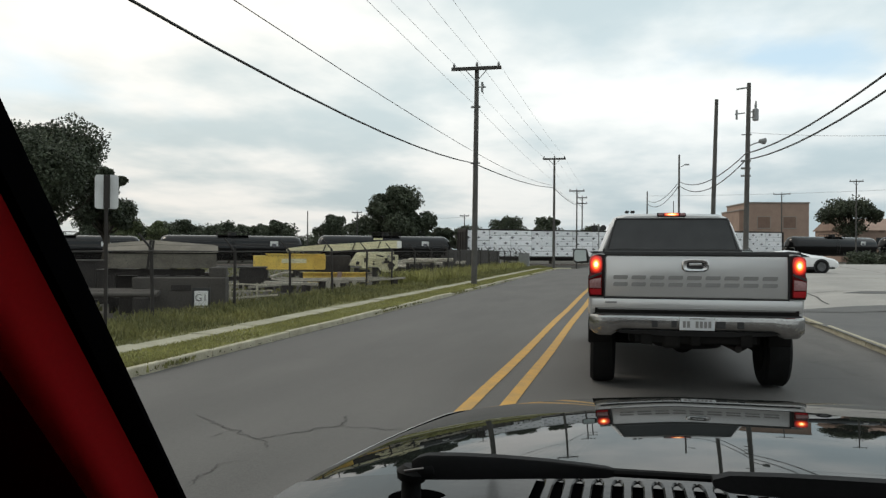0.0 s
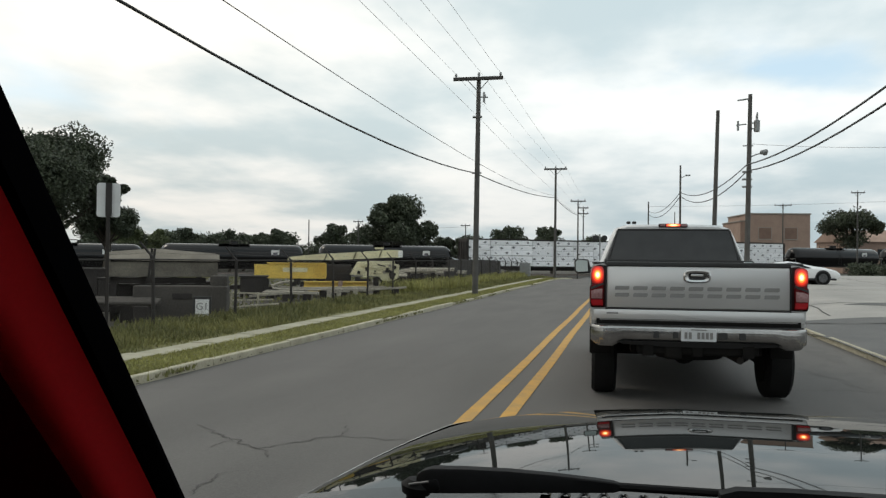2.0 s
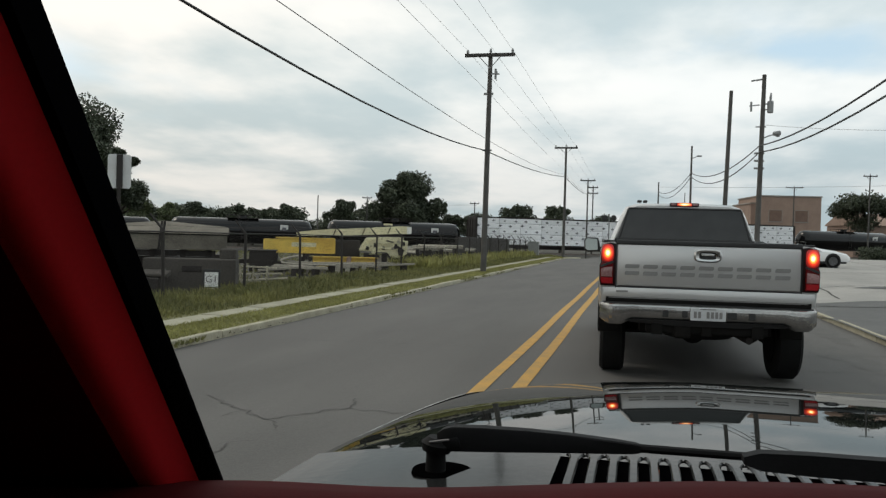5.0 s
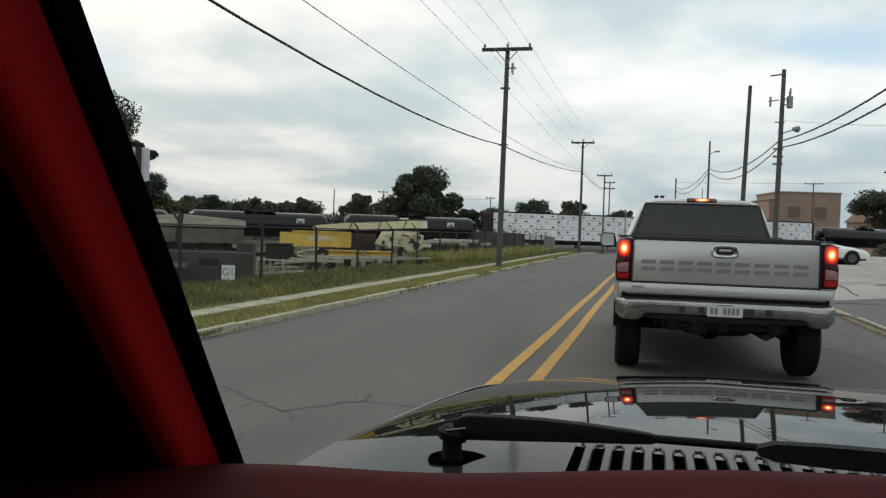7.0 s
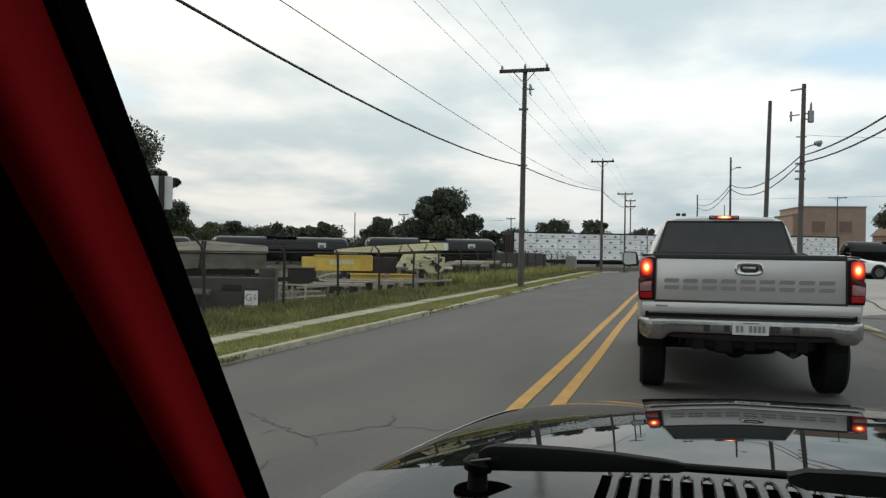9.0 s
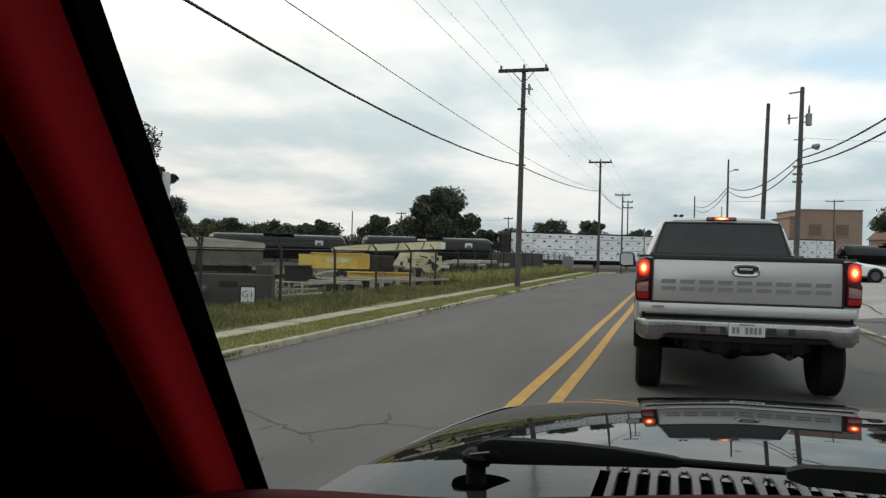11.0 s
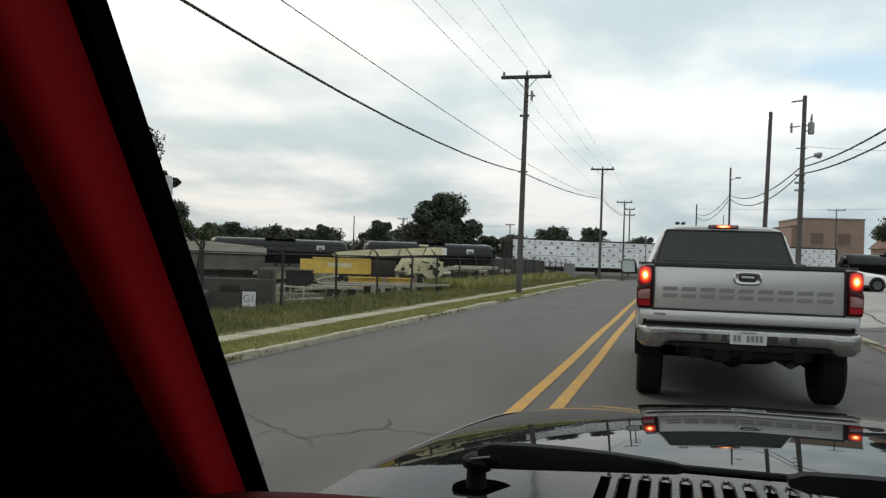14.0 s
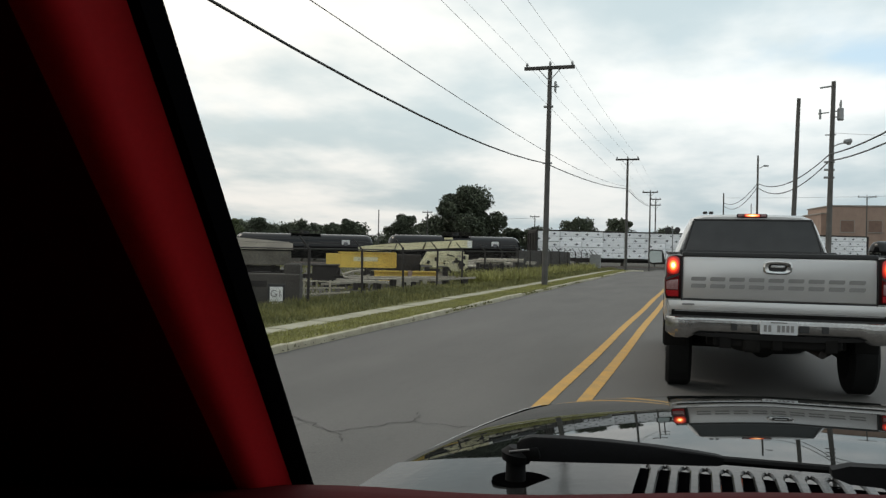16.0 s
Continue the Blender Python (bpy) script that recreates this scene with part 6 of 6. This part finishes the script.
# crossing signal
cx, cy = place(0.190, 84)
sig = thing("crossing_signal", pose(cx, cy, base_z(cx, cy)), "railway crossing signal with two dark round lamps", "signal")
bm = bmesh.new()
tube(bm, [(0, 0, 0), (0, 0, 4.6)], 0.06, 10)
part("mast", bm, GALV, sig)
for s in (-0.45, 0.45):
    bm = bmesh.new()
    tube(bm, [(s, -0.12, 4.2), (s, 0.0, 4.2)], 0.30, 18)
    tube(bm, [(s, -0.3, 4.26), (s, -0.1, 4.26)], 0.15, 12)
    part("lamp_disc", bm, BLACK_INK, sig)
bm = bmesh.new()
tube(bm, [(-0.5, 0, 4.2), (0.5, 0, 4.2)], 0.04, 6)
part("lamp_bar", bm, GALV, sig)

# ---- buildings beyond the tracks ----
def brick_building(m, w, d, h, label, windows):
    b = thing("brick_building", m, label, "building")
    bm = bmesh.new()
    box(bm, (0, d / 2, h / 2), (w, d, h))
    part("wall", bm, BRICK, b)
    bm = bmesh.new()
    box(bm, (0, d / 2, h + 0.1), (w + 0.3, d + 0.3, 0.24), bevel=0.03)
    part("coping", bm, STONE_TRIM, b)
    for x, z, ww, wh in windows:
        bm = bmesh.new()
        box(bm, (x, -0.01, z), (ww + 0.2, 0.06, wh + 0.2))
        wd = part("window", bm, STONE_TRIM, b)
        bm = bmesh.new()
        box(bm, (x, -0.03, z), (ww, 0.06, wh))
        part("pane", bm, BRICKED_UP if wh > 1.9 else DARK_GLASS, wd)
        bm = bmesh.new()
        box(bm, (x, -0.06, z - wh / 2 - 0.12), (ww + 0.35, 0.2, 0.1))
        part("sill", bm, STONE_TRIM, wd)
    return b


brick_building(yard_at(0.409, 150, 0, -4), 10.9, 14, 10.9, "flat-roofed tan brick building with bricked-up windows", [(-2.6, 7.4, 2.2, 2.0), (2.0, 7.4, 2.2, 2.0)])
brick_building(yard_at(0.371, 152, 0, -4), 2.9, 12, 9.6, "lower brick wing of the building", [])
shed = thing("warehouse", yard_at(0.545, 170, 0, 0), "long low warehouse with a brown pitched roof", "warehouse")
bm = bmesh.new()
box(bm, (0, 6, 3.4), (20, 12, 6.8))
part("wall", bm, BRICK, shed)
bm = bmesh.new()
prism(bm, [(-0.6, 6.6), (12.6, 6.6), (6, 9.3)], 0, -10.4, 10.4)
part("roof", bm, BRICK, shed, "brown roof")
for x in (-6, -2, 2, 6):
    bm = bmesh.new()
    box(bm, (x, -0.03, 4.4), (1.6, 0.08, 1.4))
    part("window", bm, DARK_GLASS, shed)

# ---- parked white sports car ----
wx, wy = 7.3, 40.7
coupe = thing("sports_car", pose(wx, wy, lot_z(wx, wy), 0, 0, 12.67 - 4) @ Matrix.Scale(0.93, 4), "low white sports coupe parked on the concrete lot", "car")
bm = bmesh.new()
sec = []
for x, zl, zs, zt, hw in ((-2.1, 0.42, 0.72, 0.86, 0.72), (-1.95, 0.3, 0.78, 0.92, 0.84), (-1.2, 0.24, 0.80, 0.95, 0.88), (-0.7, 0.22, 0.80, 1.05, 0.88), (-0.2, 0.22, 0.79, 1.12, 0.88), (0.25, 0.22, 0.78, 1.06, 0.88), (0.95, 0.22, 0.76, 0.90, 0.88), (1.5, 0.24, 0.72, 0.83, 0.87), (2.0, 0.26, 0.62, 0.71, 0.82), (2.17, 0.30, 0.52, 0.60, 0.72), (2.22, 0.36, 0.46, 0.52, 0.62)):
    q = hw * (0.62 if zt > 1.0 else 0.86)
    sec.append([(x, -hw * 0.93, zl), (x, -hw, (zl + zs) / 2), (x, -hw * 0.97, zs), (x, -q, zt - 0.03), (x, -q * 0.6, zt), (x, q * 0.6, zt), (x, q, zt - 0.03), (x, hw * 0.97, zs), (x, hw, (zl + zs) / 2), (x, hw * 0.93, zl)])
loft(bm, sec)
part("body", bm, WHITE_CAR, coupe, smooth=True)
bm = bmesh.new()
prism(bm, [(-0.95, 0.83), (0.75, 0.80), (0.28, 1.00), (-0.2, 1.06), (-0.62, 0.99)], 1, -0.80, 0.80)
for v in bm.verts:
    v.co.y *= 1.09 - 0.36 * max(v.co.z - 0.82, 0) / 0.33
part("side_glass", bm, DARK_GLASS, coupe)
bm = bmesh.new()
prism(bm, [(0.95, 0.85), (0.99, 0.87), (0.33, 1.065), (0.27, 1.05)], 1, -0.55, 0.55)
part("windscreen", bm, DARK_GLASS, coupe)
bm = bmesh.new()
box(bm, (0, 0, 0.26), (3.9, 1.74, 0.1), bevel=0.02)
box(bm, (2.1, 0, 0.36), (0.22, 1.2, 0.1), bevel=0.02)
part("sill_trim", bm, TRIM_BLACK, coupe)
for x in (-1.28, 1.3):
    bm = bmesh.new()
    tube(bm, [(x, -0.895, 0.335), (x, 0.895, 0.335)], 0.37, 24)
    part("wheel_arch", bm, TRIM_BLACK, coupe)
    for s in (-1, 1):
        disc_wheel(coupe, pose(x, s * 0.82, 0.32, 0, 0, 90) @ pose(0, 0, 0), 0.32, 0.2, 0.215).matrix_local = pose(x, s * 0.82, 0.32, 0, 0, 90)
for s in (-1, 1):
    bm = bmesh.new()
    box(bm, (1.98, s * 0.6, 0.56), (0.2, 0.28, 0.06), bevel=0.02)
    part("headlamp", bm, LAMP_CLEAR, coupe)

# ---- trees ----


def tree(x, y, h, w, seed, leaves=5200, leaf=0.30, mat=LEAF, trunk=0.3, low=0.25, lobes=15, label="broad dark green deciduous tree"):
    """Trunk and limbs carrying leaf clumps; w: crown width."""
    rnd = random.Random(seed)
    w *= 1.38
    leaves, leaf = int(leaves * 3.0), leaf * 0.54
    t = thing("tree", pose(x, y, base_z(x, y) - 0.05), label, "tree", "trees")
    bm = bmesh.new()
    tube(bm, [(0, 0, 0), (0.05 * w, 0, h * low), (rnd.uniform(-0.05, 0.05) * w, 0, h * 0.6), (0, 0, h * 0.85)], [h * 0.035, h * 0.027, h * 0.016, h * 0.005], 8)
    blobs = []
    for k in range(lobes):
        a = 6.283 * k / lobes + rnd.uniform(-0.4, 0.4)
        lv = rnd.random()
        rr = w * 0.5 * (0.74 if lv < 0.6 else 0.46) * rnd.uniform(0.45, 1.12)
        c = Vector((math.cos(a) * rr, math.sin(a) * rr, h * (low + 0.16 + (0.86 - low - 0.16) * lv)))
        rad = w * rnd.choice((0.08, 0.11, 0.13, 0.16, 0.20))
        blobs.append((c, rad))
        tube(bm, [(0, 0, h * (low + 0.1 * rnd.random())), c * 0.55 + Vector((0, 0, h * 0.12)), c], [h * 0.014, h * 0.008, h * 0.003], 5)
    blobs.append((Vector((0, 0, h * 0.86)), w * 0.13))
    blobs.append((Vector((0, 0, h * 0.55)), w * 0.24))
    blobs.append((Vector((0, 0, h * 0.55)), w * 0.24))
    part("trunk", bm, BARK, t)
    vs, fs = [], []
    for _ in range(leaves):
        c, rad = rnd.choice(blobs)
        d = Vector((rnd.gauss(0, 1), rnd.gauss(0, 1), rnd.gauss(0, 1))).normalized()
        k = rnd.random() ** 0.45
        p = c + Vector((d.x * rad, d.y * rad, d.z * rad * 0.8)) * k * (1 + 0.28 * noise.noise(d * 2.2 + c))
        n = Vector((rnd.gauss(0, 1), rnd.gauss(0, 1), rnd.gauss(0.7, 0.8))).normalized()
        u = n.orthogonal().normalized()
        q = n.cross(u)
        a = rnd.uniform(0, 6.283)
        u, q = u * math.cos(a) + q * math.sin(a), q * math.cos(a) - u * math.sin(a)
        s = leaf * rnd.uniform(0.55, 1.3)
        i = len(vs)
        vs += [p - u * s, p + q * s * 0.55 + n * s * 0.1, p + u * s, p - q * s * 0.55 - n * s * 0.12]
        fs.append((i, i + 1, i + 2, i + 3))
    raw("crown", vs, fs, mat, t)
    return t


def tree_at(b, d, top, width, seed, **k):
    """By bearing, depth, height of the top in metres, and width of the crown."""
    x, y = place(b, d)
    return tree(x, y, top - base_z(x, y), width, seed, **k)


tree_at(-0.487, 44, 8.1, 7.0, 21, leaves=34000, leaf=0.17, label="large dark leafy tree behind the yard")
tree_at(-0.414, 50, 6.9, 3.1, 22, leaves=10000, leaf=0.18, label="leafy side tree beside the large tree")
tree_at(-0.057, 128, 11.8, 9.9, 23, leaves=12000, leaf=0.42, low=0.18, lobes=20, label="big round-crowned tree beyond the railway")
tree_at(-0.095, 134, 6.8, 8.0, 24, leaves=3600, leaf=0.42)
tree_at(-0.005, 136, 5.2, 6.0, 25, leaves=3000, leaf=0.42)
tree_at(0.078, 125, 6.9, 5.4, 26, leaves=3800, leaf=0.34)
tree_at(0.131, 125, 6.9, 5.0, 27, leaves=3800, leaf=0.34)
tree_at(0.185, 140, 6.2, 5.4, 28, leaves=2400, leaf=0.36)
tree_at(0.028, 135, 5.6, 6.0, 29, leaves=2400, leaf=0.36)
tree_at(0.497, 165, 12.6, 9.6, 30, leaves=5600, leaf=0.45, low=0.52, lobes=18, label="dark tree behind the warehouse")
rnd = random.Random(77)
for k, (b, top, wd) in enumerate(((-0.43, 5.9, 5.0), (-0.385, 5.9, 4.2), (-0.347, 5.3, 3.6), (-0.314, 5.7, 4.0), (-0.283, 4.6, 3.0), (-0.262, 5.3, 4.0), (-0.229, 4.7, 3.6), (-0.207, 5.8, 2.8), (-0.137, 6.3, 4.0))):
    tree_at(b, rnd.uniform(104, 114), top, wd, 50 + k, leaves=3200, leaf=0.30, mat=LEAF_PALE if k in (1, 2) else LEAF, low=0.12, label="bushy tree in the line behind the railway")
for k in range(7):
    tree_at(-0.40 + 0.062 * k, rnd.uniform(124, 140), rnd.uniform(3.0, 3.6) if k > 3 else rnd.uniform(4.7, 5.3), rnd.uniform(7, 9), 70 + k, leaves=4200, leaf=0.40, low=0.1, label="bushy tree in the line behind the railway")
for k, b in enumerate((-0.375, -0.342, -0.303, -0.278, -0.246, -0.222, -0.195)):
    tree_at(b, rnd.uniform(116, 122), rnd.uniform(4.2, 5.0), rnd.uniform(5.5, 6.5), 110 + k, leaves=3600, leaf=0.36, low=0.05, label="bushy tree in the line behind the railway")
for k in range(8):
    tree_at(0.515 + 0.045 * k, rnd.uniform(88, 96), rnd.uniform(0.9, 1.5), rnd.uniform(4, 5.5), 90 + k, leaves=2200, leaf=0.26, low=0.05, label="dark scrubby bush along the tracks")
